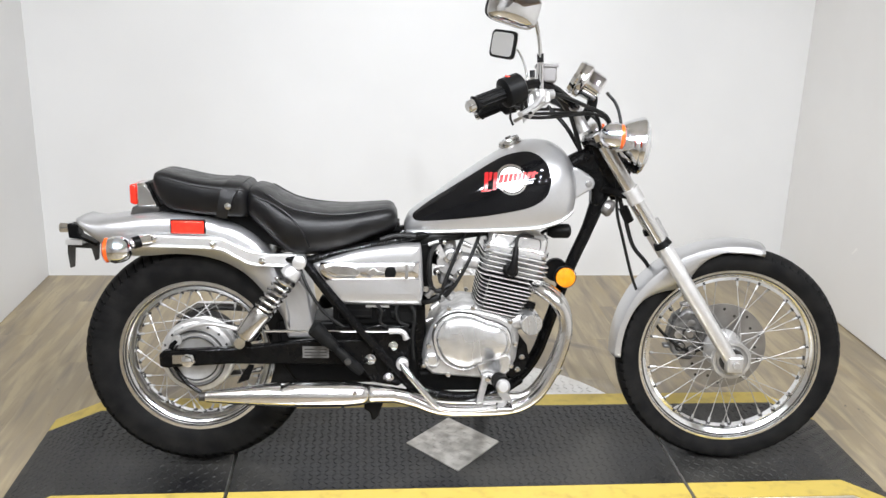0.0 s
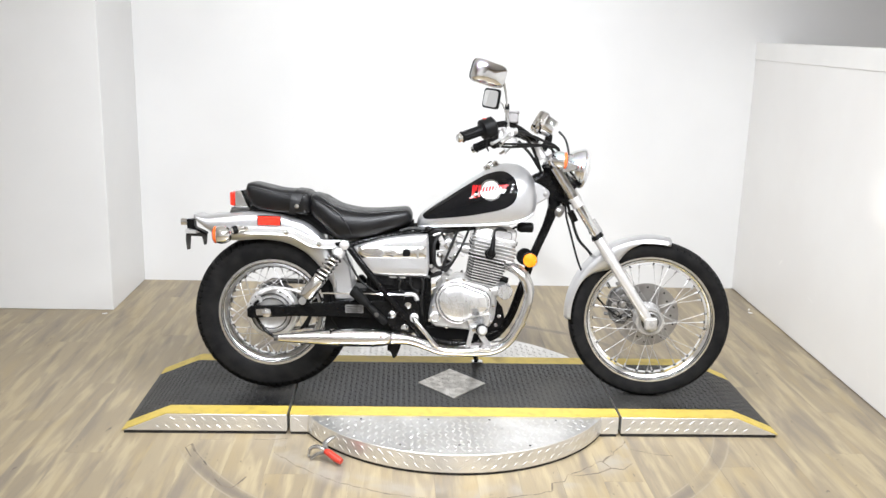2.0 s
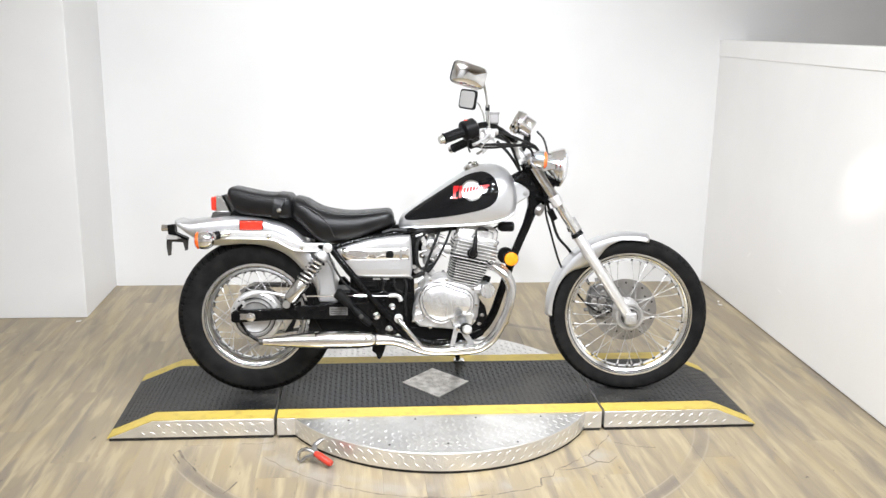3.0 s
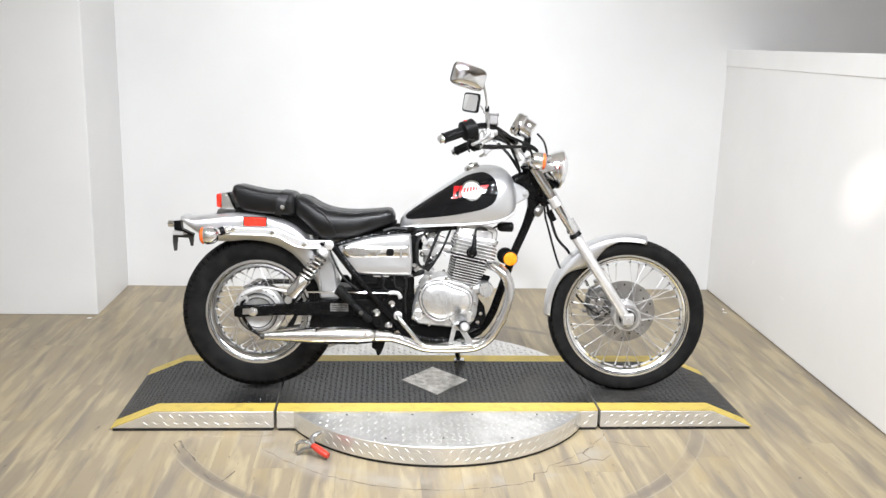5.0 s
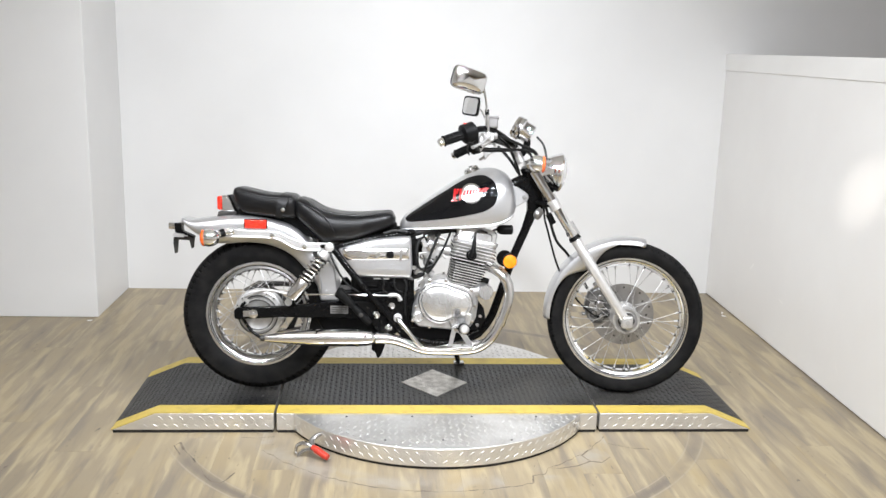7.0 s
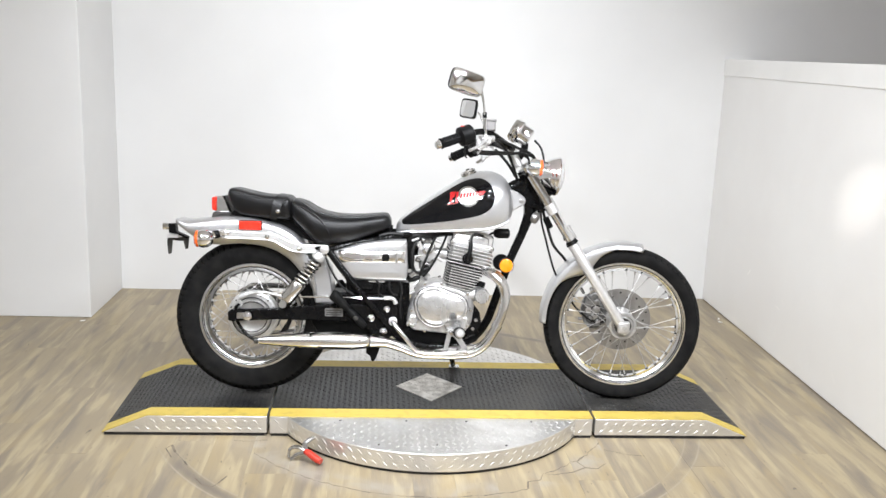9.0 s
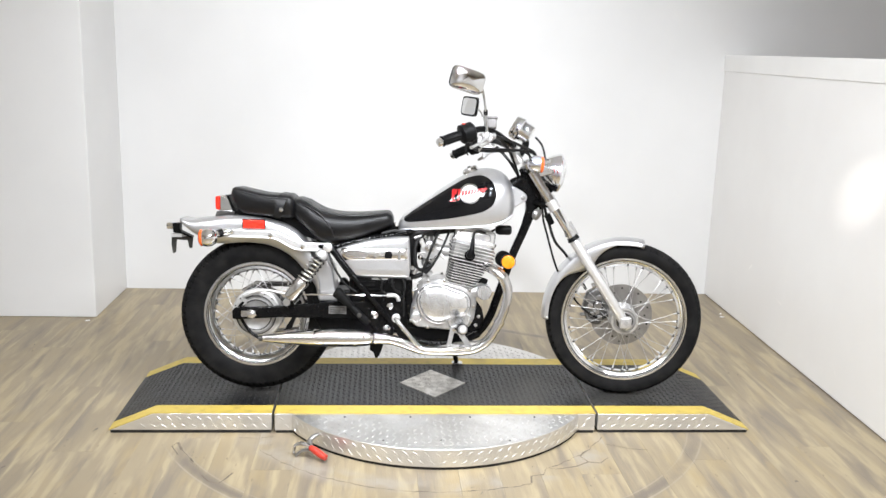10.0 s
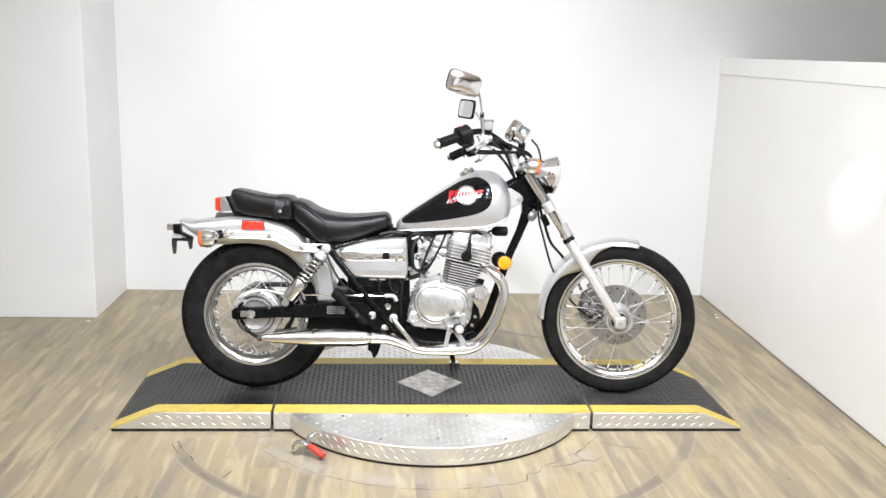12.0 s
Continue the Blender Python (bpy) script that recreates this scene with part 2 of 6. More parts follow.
def part(name, bm, mat, parent=None, label="", smooth=True, bevel=0.0, shell=0.0, at=None):
    """Links a bmesh as one mesh object under a thing or a part."""
    bmesh.ops.recalc_face_normals(bm, faces=bm.faces)
    me = bpy.data.meshes.new(name)
    bm.to_mesh(me)
    bm.free()
    me.materials.append(mat)
    if smooth:
        for p in me.polygons:
            p.use_smooth = True
        me.set_sharp_from_angle(angle=radians(38))
    ob = new(name, me)
    if parent is not None:
        ob.parent = parent
    if at is not None:
        ob.matrix_basis = at
    if shell:
        mod = ob.modifiers.new("shell", "SOLIDIFY")
        mod.thickness, mod.offset = shell, -1
    if bevel:
        mod = ob.modifiers.new("edges", "BEVEL")
        mod.width, mod.segments, mod.limit_method, mod.angle_limit = bevel, 2, "ANGLE", radians(40)
        mod.harden_normals = False
    if label:
        tagged(ob, label)
    return ob


def add_box(bm, lo, hi):
    x0, y0, z0 = lo
    x1, y1, z1 = hi
    v = [bm.verts.new(p) for p in ((x0, y0, z0), (x1, y0, z0), (x1, y1, z0), (x0, y1, z0), (x0, y0, z1), (x1, y0, z1), (x1, y1, z1), (x0, y1, z1))]
    for f in ((0, 3, 2, 1), (4, 5, 6, 7), (0, 1, 5, 4), (1, 2, 6, 5), (2, 3, 7, 6), (3, 0, 4, 7)):
        bm.faces.new([v[i] for i in f])
    return bm


def box(lo, hi):
    return add_box(bmesh.new(), lo, hi)


def add_prism(bm, outline, y0, y1):
    """Extrudes an outline of (x, z) from y0 to y1."""
    a = [bm.verts.new((x, y0, z)) for x, z in outline]
    b = [bm.verts.new((x, y1, z)) for x, z in outline]
    n = len(a)
    bm.faces.new(a)
    bm.faces.new(b[::-1])
    for i in range(n):
        bm.faces.new((a[i], b[i], b[(i + 1) % n], a[(i + 1) % n]))
    return bm


def prism(outline, y0, y1):
    return add_prism(bmesh.new(), outline, y0, y1)


def slab(outline, z0, z1, bm=None):
    """Extrudes an outline of (x, y) from z0 to z1."""
    bm = bm or bmesh.new()
    a = [bm.verts.new((x, y, z0)) for x, y in outline]
    b = [bm.verts.new((x, y, z1)) for x, y in outline]
    n = len(a)
    bm.faces.new(a[::-1])
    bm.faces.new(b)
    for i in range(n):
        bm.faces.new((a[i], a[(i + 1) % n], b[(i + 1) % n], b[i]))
    return bm


def curve_points(pts, steps=8):
    """A smooth line through the points."""
    p = [Vector(q) for q in pts]
    if len(p) < 3 or steps < 2:
        return p
    p = [p[0] * 2 - p[1]] + p + [p[-1] * 2 - p[-2]]
    out = []
    for i in range(1, len(p) - 2):
        for k in range(steps):
            t = k / steps
            a, b, c, d = p[i - 1], p[i], p[i + 1], p[i + 2]
            out.append(0.5 * ((2 * b) + (c - a) * t + (2 * a - 5 * b + 4 * c - d) * t * t + (3 * b - a - 3 * c + d) * t ** 3))
    out.append(p[-2])
    return out


def add_tube(bm, pts, r, seg=10, steps=1, flat=1.0):
    """A round bar along the points; r: a radius or one for each point."""
    n0 = len(pts)
    radii = list(r) if isinstance(r, (list, tuple)) else [r] * n0
    line = curve_points(pts, steps)
    n = len(line)
    if n != n0:
        radii = [float(np.interp(i / (n - 1) * (n0 - 1), range(n0), radii)) for i in range(n)]
    side = None
    rings = []
    for i, c in enumerate(line):
        d = (line[min(i + 1, n - 1)] - line[max(i - 1, 0)]).normalized()
        if side is None:
            side = d.cross(V(0, 0, 1)) if abs(d.z) < 0.9 else d.cross(V(0, 1, 0))
        side = (side - d * side.dot(d)).normalized()
        up = d.cross(side)
        rings.append([bm.verts.new(c + (side * math.cos(a) + up * math.sin(a) * flat) * radii[i]) for a in (2 * math.pi * k / seg for k in range(seg))])
    for a, b in zip(rings, rings[1:]):
        for k in range(seg):
            bm.faces.new((a[k], a[(k + 1) % seg], b[(k + 1) % seg], b[k]))
    bm.faces.new(rings[0][::-1])
    bm.faces.new(rings[-1])
    return bm


def tube(pts, r, seg=10, steps=1, flat=1.0):
    return add_tube(bmesh.new(), pts, r, seg, steps, flat)


def add_lathe(bm, profile, origin, axis, seg=32, closed=False):
    """Turns a profile of (along, radius) about the axis through origin."""
    o, d = Vector(origin), Vector(axis).normalized()
    u = d.orthogonal().normalized()
    w = d.cross(u)
    rings = []
    for along, r in profile:
        if r < 1e-6:
            rings.append([bm.verts.new(o + d * along)])
        else:
            rings.append([bm.verts.new(o + d * along + (u * math.cos(a) + w * math.sin(a)) * r) for a in (2 * math.pi * k / seg for k in range(seg))])
    pairs = list(zip(rings, rings[1:]))
    if closed:
        pairs.append((rings[-1], rings[0]))
    for a, b in pairs:
        for k in range(seg):
            k2 = (k + 1) % seg
            if len(a) == 1 and len(b) == 1:
                continue
            if len(a) == 1:
                bm.faces.new((a[0], b[k2], b[k]))
            elif len(b) == 1:
                bm.faces.new((a[k], a[k2], b[0]))
            else:
                bm.faces.new((a[k], a[k2], b[k2], b[k]))
    return bm


def lathe(profile, origin, axis, seg=32, closed=False):
    return add_lathe(bmesh.new(), profile, origin, axis, seg, closed)


def loft(rings, caps=True, around=True, bm=None):
    bm = bm or bmesh.new()
    made = [[bm.verts.new(p) for p in ring] for ring in rings]
    n = len(made[0])
    for a, b in zip(made, made[1:]):
        for k in range(n if around else n - 1):
            bm.faces.new((a[k], a[(k + 1) % n], b[(k + 1) % n], b[k]))
    if caps:
        bm.faces.new(made[0][::-1])
        bm.faces.new(made[-1])
    return bm


def thing(name, at, label, category, group="", kind=""):
    ob = new(name)
    ob.empty_display_size = 0.1
    ob.matrix_world = at
    return tagged(ob, label, category, group, kind)


def structure(name, bm, mat, label="", bevel=0.0):
    ob = part(name, bm, mat, smooth=False, bevel=bevel)
    return tagged(ob, label or name.replace("_", " "), name.split("_")[0], kind="structure")


# ---- the room ----
X0, X1, XW, Y0, Y1, YL, H = -3.4, 1.735, 4.2, -5.6, 1.702, 1.124, 2.75
XL, X2 = -1.666, 1.587
structure("wall_back", box((XL, Y1, 0), (XW, Y1 + 0.12, H)), WALL, "plain white painted back wall of the photo bay")
structure("wall_left_return", slab([(X0, YL), (XL, YL), (XL, Y1 + 0.12), (X0, Y1 + 0.12)], 0, H), WALL, "white painted wall return beside the bay", bevel=0.004)
structure("wall_left", box((X0 - 0.12, Y0, 0), (X0, Y1 + 0.12, H)), WALL, "white painted side wall")
structure("wall_behind", box((X0 - 0.12, Y0 - 0.12, 0), (XW, Y0, H)), WALL, "white painted wall behind the viewer")
structure("wall_far_right", box((XW, Y0 - 0.12, 0), (XW + 0.12, Y1 + 0.12, H)), BEIGE_WALL, "unseen wall beyond the partition, beige to warm the bounced light")
structure("ceiling", box((X0 - 0.12, Y0 - 0.12, H), (XW + 0.12, Y1 + 0.12, H + 0.1)), CEILING, "white painted ceiling")
partition = structure("wall_partition", slab([(X1, Y1), (X2, Y0), (X2 + 0.12, Y0), (X1 + 0.12, Y1)], 0.004, 1.335), PARTITION, "white half-height partition wall", bevel=0.003)
structure("trim_partition_cap", slab([(X1 - 0.007, Y1), (X2 - 0.007, Y0), (X2 + 0.135, Y0), (X1 + 0.135, Y1)], 1.318, 1.411), TRIM, "white cap rail along the partition's top", bevel=0.004)
floor = structure("floor", box((X0 - 0.12, Y0 - 0.12, -0.1), (XW + 0.12, Y1 + 0.12, -0.006)), JOINT, "weathered oak-look plank floor")
# faint rub marks on the partition, flakes of paint at its foot
for y, z, dy, dz in ((1.02, 0.34, 0.035, -0.03), (0.62, 0.24, 0.05, 0.01), (0.58, 0.27, 0.03, 0.03), (0.02, 0.10, 0.05, 0.06)):
    px = X1 - (Y1 - y) * (X1 - X2) / (Y1 - Y0) - 0.001
    bm = bmesh.new()
    bm.faces.new([bm.verts.new(p) for p in ((px, y, z), (px, y + dy, z + dz), (px, y + dy * 1.1, z + dz + 0.006), (px, y + dy * 0.2, z + 0.008))])
    part("rub_mark", bm, CEILING, partition, "faint grey rub mark", smooth=False)




# ---- turntable platform ----
DECK = 0.076


def lug(bm, c, u, w, n, length=0.027, wide=0.005, high=0.0010):
    """One raised bar of checker plate: u along, w across, n out of the sheet."""
    base = [c - u * length / 2, c - u * length * 0.2 - w * wide / 2, c + u * length * 0.2 - w * wide / 2, c + u * length / 2,
            c + u * length * 0.2 + w * wide / 2, c - u * length * 0.2 + w * wide / 2]
    low = [bm.verts.new(p - n * 0.0005) for p in base]
    top = [bm.verts.new(c + u * (p - c).dot(u) * 0.7 + w * (p - c).dot(w) * 0.25 + n * high) for p in base]
    bm.faces.new(top)
    for i in range(6):
        bm.faces.new((low[i], low[(i + 1) % 6], top[(i + 1) % 6], top[i]))


def lug_sheet(inside, x0, x1, y0, y1, place, pitch=0.027, high=0.0016, size=1.0):
    """Staggered crossing bars over a sheet; place(u, v) gives the point, its two ways and the normal."""
    bm = bmesh.new()
    nx, ny = int((x1 - x0) / pitch), int((y1 - y0) / pitch)
    for i in range(nx + 1):
        for j in range(ny + 1):
            u, v = x0 + (i + 0.5) * pitch, y0 + (j + 0.5) * pitch
            if u > x1 or v > y1 or not inside(u, v):
                continue
            c, a, b, n = place(u, v)
            s = 1 if (i + j) % 2 else -1
            d = (a + b * s).normalized()
            lug(bm, c, d, n.cross(d), n, 0.027 * size, 0.006 * size, high)
    return bm


def flat_at(z):
    return lambda u, v: (V(u, v, z), V(1, 0, 0), V(0, 1, 0), V(0, 0, 1))


def turntable():
    root = thing("turntable", pose(0, -0.013, 0), "round aluminium checker-plate motorcycle turntable with a black mat on top", "turntable")
    R, HX, HY = 0.614, 0.598, 0.305
    cut = math.sqrt(R * R - HY * HY)
    a0 = math.asin(HY / R)
    near = [(R * math.cos(a), R * math.sin(a)) for a in np.linspace(math.pi + a0, 2 * math.pi - a0, 49)]
    far = [(R * math.cos(a), R * math.sin(a)) for a in np.linspace(a0, math.pi - a0, 49)]
    outline = [(-HX, -HY)] + near + [(HX, -HY), (HX, HY)] + far + [(-HX, HY)]
    body = part("disc", slab(outline, 0.010, DECK), ALU, root, "bright aluminium checker-plate disc", bevel=0.0025)
    part("base_skirt", slab([(x * 0.992, y * 0.992) for x, y in outline], 0.0, 0.0105), DARK_GAP, root, "black skirt at the foot")
    part("rubber_mat", box((-HX, -0.232, DECK + 0.0005), (HX, 0.228, DECK + 0.004)), RUBBER, root, "black rubber checker mat")
    for y0, y1 in ((-HY + 0.001, -0.232), (0.228, HY - 0.001)):
        part("safety_stripe", box((-HX, y0, DECK + 0.0005), (HX, y1, DECK + 0.0035)), YELLOW, root, "yellow painted safety stripe")
    diamond = [(-0.134, 0), (0, -0.154), (0.134, 0), (0, 0.15)]
    part("diamond_plate", slab(diamond, DECK + 0.002, DECK + 0.0075), ALU_WORN, root, "worn bare metal diamond plate", bevel=0.0015)

    def in_diamond(u, v):
        return abs(u) / 0.134 + abs(v) / 0.152 < 1.06
    tagged(part("mat_tread", lug_sheet(lambda u, v: not in_diamond(u, v), -HX + 0.01, HX - 0.01, -0.23, 0.226, flat_at(DECK + 0.004), 0.0205, 0.0014, 0.66),
                RUBBER, root, smooth=False), kind="stuff")
    tagged(part("plate_tread", lug_sheet(lambda u, v: math.hypot(u, v) < R - 0.012 and abs(v) > HY + 0.012, -R, R, -R, R, flat_at(DECK), 0.0245, 0.0016, 0.78),
                ALU, root, smooth=False), kind="stuff")
    tagged(part("diamond_tread", lug_sheet(lambda u, v: abs(u) / 0.134 + abs(v) / 0.152 < 0.86, -0.13, 0.13, -0.15, 0.15, flat_at(DECK + 0.0075), 0.022, 0.0007, 0.8),
                ALU_WORN, root, smooth=False), kind="stuff")

    def rim_at(u, v):
        a = u / R
        out = V(math.cos(a), math.sin(a), 0)
        return out * R + V(0, 0, v), V(-math.sin(a), math.cos(a), 0), V(0, 0, 1), out
    for lo, hi in ((math.pi + a0, 2 * math.pi - a0), (a0, math.pi - a0)):
        bm = bmesh.new()
        for row, z in enumerate((0.028, 0.058)):
            for a in np.arange(lo * R + 0.02 + row * 0.018, hi * R - 0.01, 0.037):
                c, t, up, n = rim_at(a, z)
                d = (t * (1 if c.x > 0 else -1) * (-1 if c.y > 0 else 1) + up * 0.75).normalized()
                lug(bm, c, d, n.cross(d), n, 0.026, 0.0050, 0.0010)
        tagged(part("rim_tread", bm, ALU, root, smooth=False), kind="stuff")
    for sx in (-1, 1):
        bm = bmesh.new()
        for row, z in enumerate((0.028, 0.058)):
            d = V(sx, 0, 0.75).normalized()
            lug(bm, V(sx * (0.553 + row * 0.02), -HY, z), d, V(0, -1, 0).cross(d), V(0, -1, 0))
        part("corner_tread", bm, ALU, root, smooth=False)
    for x in (-0.34, -0.1, 0.12, 0.36, -0.2, 0.0, 0.24):
        y = -0.335 if x in (-0.34, -0.1, 0.12, 0.36) else -0.54
        part("rivet", lathe([(0, 0.0044), (0.0018, 0.0038), (0.0024, 0)], (x, y, DECK), (0, 0, 1), 10), DARK_METAL, root, "dark screw head")
    return root


def ramp(sign, label):
    """A wedge-ended side section from the gap outwards."""
    root = thing("ramp_section", pose(0, -0.013, 0), label, "ramp", "ramp sections of the turntable")
    prof = [(0.608, 0.012), (0.608, DECK), (1.037, DECK), (1.192, 0.012)]
    HY = 0.305
    part("ramp_body", prism([(sign * x, z) for x, z in prof], -HY, HY), ALU, root, "aluminium checker-plate sides", bevel=0.002)
    part("base_skirt", box((min(sign * 0.612, sign * 1.19), -HY + 0.004, 0), (max(sign * 0.612, sign * 1.19), HY - 0.004, 0.0125)), DARK_GAP, root, "black skirt at the foot")

    def strip(y0, y1, thick, lift):
        top = [(0.608, DECK + thick), (1.036, DECK + thick), (1.196, 0.010 + thick), (1.196, 0.010 + lift), (1.035, DECK + lift), (0.608, DECK + lift)]
        return prism([(sign * x, z) for x, z in top], y0, y1)
    part("rubber_mat", strip(-0.232, 0.228, 0.004, 0.0005), RUBBER, root, "black rubber checker mat")
    for y0, y1 in ((-HY + 0.001, -0.232), (0.228, HY - 0.001)):
        part("safety_stripe", strip(y0, y1, 0.0035, 0.0005), YELLOW, root, "yellow painted safety stripe")

    slope = math.atan2(DECK - 0.012, 0.155)

    def place(u, v):
        if u < 1.036:
            return V(sign * u, v, DECK + 0.004), V(sign, 0, 0), V(0, 1, 0), V(0, 0, 1)
        d = u - 1.036
        return (V(sign * (1.036 + d * math.cos(slope)), v, DECK + 0.004 - d * math.sin(slope)), V(sign * math.cos(slope), 0, -math.sin(slope)), V(0, 1, 0),
                V(sign * math.sin(slope), 0, math.cos(slope)))
    tagged(part("mat_tread", lug_sheet(lambda u, v: True, 0.615, 1.185, -0.23, 0.226, place, 0.0205, 0.0014, 0.66), RUBBER, root, smooth=False), kind="stuff")
    for side in (-1, 1):
        bm = bmesh.new()
        for row, z in enumerate((0.028, 0.058)):
            for x in np.arange(0.632 + row * 0.018, 1.16, 0.0365):
                if z > DECK - max(0, x + 0.02 - 1.037) * 0.41 - 0.012:
                    continue
                d = V(sign, 0, 0.75).normalized()
                n = V(0, side, 0)
                lug(bm, V(sign * x, side * HY, z), d, n.cross(d), n, 0.026, 0.0048, 0.0009)
        tagged(part("side_tread", bm, ALU, root, smooth=False), kind="stuff")
    return root


def toggle_clamp():
    root = thing("toggle_clamp", pose(-0.452, -0.494, 0.0, 0, 0, -20), "small steel toggle clamp with a red handle beside the turntable", "clamp")
    part("arm", tube([(0.012, -0.026, 0.038), (-0.004, 0.0, 0.050), (0.006, 0.022, 0.060), (0.016, 0.036, 0.062)], [0.009, 0.0095, 0.0085, 0.006], 10, 3, 0.7), STEEL, root, "steel arm")
    part("jaw", tube([(0.010, -0.028, 0.040), (-0.022, -0.024, 0.046), (-0.046, -0.026, 0.036), (-0.052, -0.030, 0.016), (-0.048, -0.034, 0.006)], [0.009, 0.0085, 0.0075, 0.0065, 0.005], 10, 4, 0.8), CHROME_WORN, root, "bright hooked jaw")
    part("jaw", tube([(0.008, -0.034, 0.034), (-0.018, -0.036, 0.024), (-0.036, -0.040, 0.008), (-0.040, -0.041, 0.005)], [0.008, 0.0075, 0.006, 0.005], 10, 4, 0.8), STEEL, root, "lower jaw")
    part("pivot", lathe([(-0.009, 0), (-0.009, 0.006), (0.009, 0.006), (0.009, 0)], (-0.004, -0.028, 0.039), (0.2, -1, 0.1), 12), CHROME, root)
    part("handle", tube([(0.012, -0.03, 0.038), (0.03, -0.036, 0.034), (0.06, -0.045, 0.024), (0.078, -0.05, 0.02)], [0.0095, 0.0125, 0.0125, 0.0105], 12, 4), RED_PAINT, root, "red rubber handle")
    return root


turntable()
ramp(-1, "wedge-ended ramp with black mat and yellow edges under rear wheel")
ramp(1, "wedge-ended ramp with black mat and yellow edges under front wheel")
toggle_clamp()


def floor_cracks():
    """Dark hairline gaps cut round the turntable."""
    rng = random.Random(4)
    bm = bmesh.new()

    def line(pts, wide):
        for (xa, ya), (xb, yb) in zip(pts, pts[1:]):
            d = V(xb - xa, yb - ya, 0).normalized()
            n = V(-d.y, d.x, 0) * wide * rng.uniform(0.15, 1) / 2
            a, b = V(xa, ya, 0.0008), V(xb, yb, 0.0008)
            bm.faces.new([bm.verts.new(p) for p in (a - n, b - n, b + n, a + n)])
    arc = lambda r, a, b, k: [(r * math.cos(radians(t)) + rng.uniform(-.004, .004), r * math.sin(radians(t)) + rng.uniform(-.004, .004)) for t in np.linspace(a, b, k)]
    line(arc(0.782, 216, 292, 48), 0.006)
    line([(0.293, -0.724), (0.300, -0.672), (0.345, -0.66), (0.362, -0.612)], 0.008)
    line([(0.362, -0.612), (0.40, -0.62), (0.47, -0.60), (0.52, -0.565), (0.56, -0.575), (0.60, -0.53)], 0.007)
    line([(0.52, -0.565), (0.50, -0.52), (0.53, -0.48)], 0.005)
    line(arc(0.715, 301, 330, 18), 0.006)
    line([(-0.93, -0.40), (-0.905, -0.46), (-0.86, -0.53), (-0.845, -0.56)], 0.011)
    line([(-0.93, -0.40), (-0.945, -0.43), (-0.91, -0.50)], 0.005)
    line([(-0.80, -0.655), (-0.77, -0.70), (-0.735, -0.715)], 0.010)
    line([(-0.735, -0.715), (-0.72, -0.69), (-0.70, -0.64)], 0.006)
    line([(-0.86, -0.55), (-0.82, -0.60), (-0.80, -0.66)], 0.0025)
    line([(0.62, -0.42), (0.70, -0.46), (0.76, -0.47)], 0.004)
    line([(-0.72, -0.36), (-0.66, -0.365), (-0.6, -0.352)], 0.005)
    ob = part("floor_scratches", bm, CRACK, smooth=False)
    tagged(ob, "dark hairline scratches in the floor round the turntable", "floor", kind="structure")


floor_cracks()


# ---- motorcycle ----
bike = thing("motorcycle", pose(0.027, -0.089, DECK + 0.008, 0, 0, -1.5) @ pose(0, 0, 0, -7.0, 0, 0),
             "silver and black cruiser motorcycle leaning on its stand on the turntable", "motorcycle")


def tyre_mesh(R, rim, half, notch, seg=560):
    prof = [(-half * 0.62, rim - 0.004), (-half * 0.86, rim + 0.012), (-half, rim + (R - rim) * 0.45), (-half * 0.955, R - (R - rim) * 0.29), (-half * 0.93, R - (R - rim) * 0.25), (-half * 0.72, R - half * 0.26), (-half * 0.67, R - half * 0.215),
            (-half * 0.4, R - half * 0.07), (0, R)]
    prof = prof + [(-y, r) for y, r in prof[-2::-1]]
    bm = bmesh.new()
    rings = []
    for k in range(seg):
        a = 2 * math.pi * k / seg
        ring = []
        for i, (y, r) in enumerate(prof):
            inner = min(i, len(prof) - 1 - i)
            if inner in (3, 4, 5, 6, 7) and (k + (2 if inner < 4 else 0)) % 8 in (0, 1):
                r -= notch * (0.0, 0.6, 1.0, 0.7, 0.3)[inner - 3]
                y *= 1 - notch * (4, 6, 6, 4, 0)[inner - 3]
            ring.append(bm.verts.new((r * math.cos(a), y, r * math.sin(a))))
        rings.append(ring)
    for k in range(seg):
        a, b = rings[k], rings[(k + 1) % seg]
        for i in range(len(prof) - 1):
            bm.faces.new((a[i], b[i], b[i + 1], a[i + 1]))
    return bm


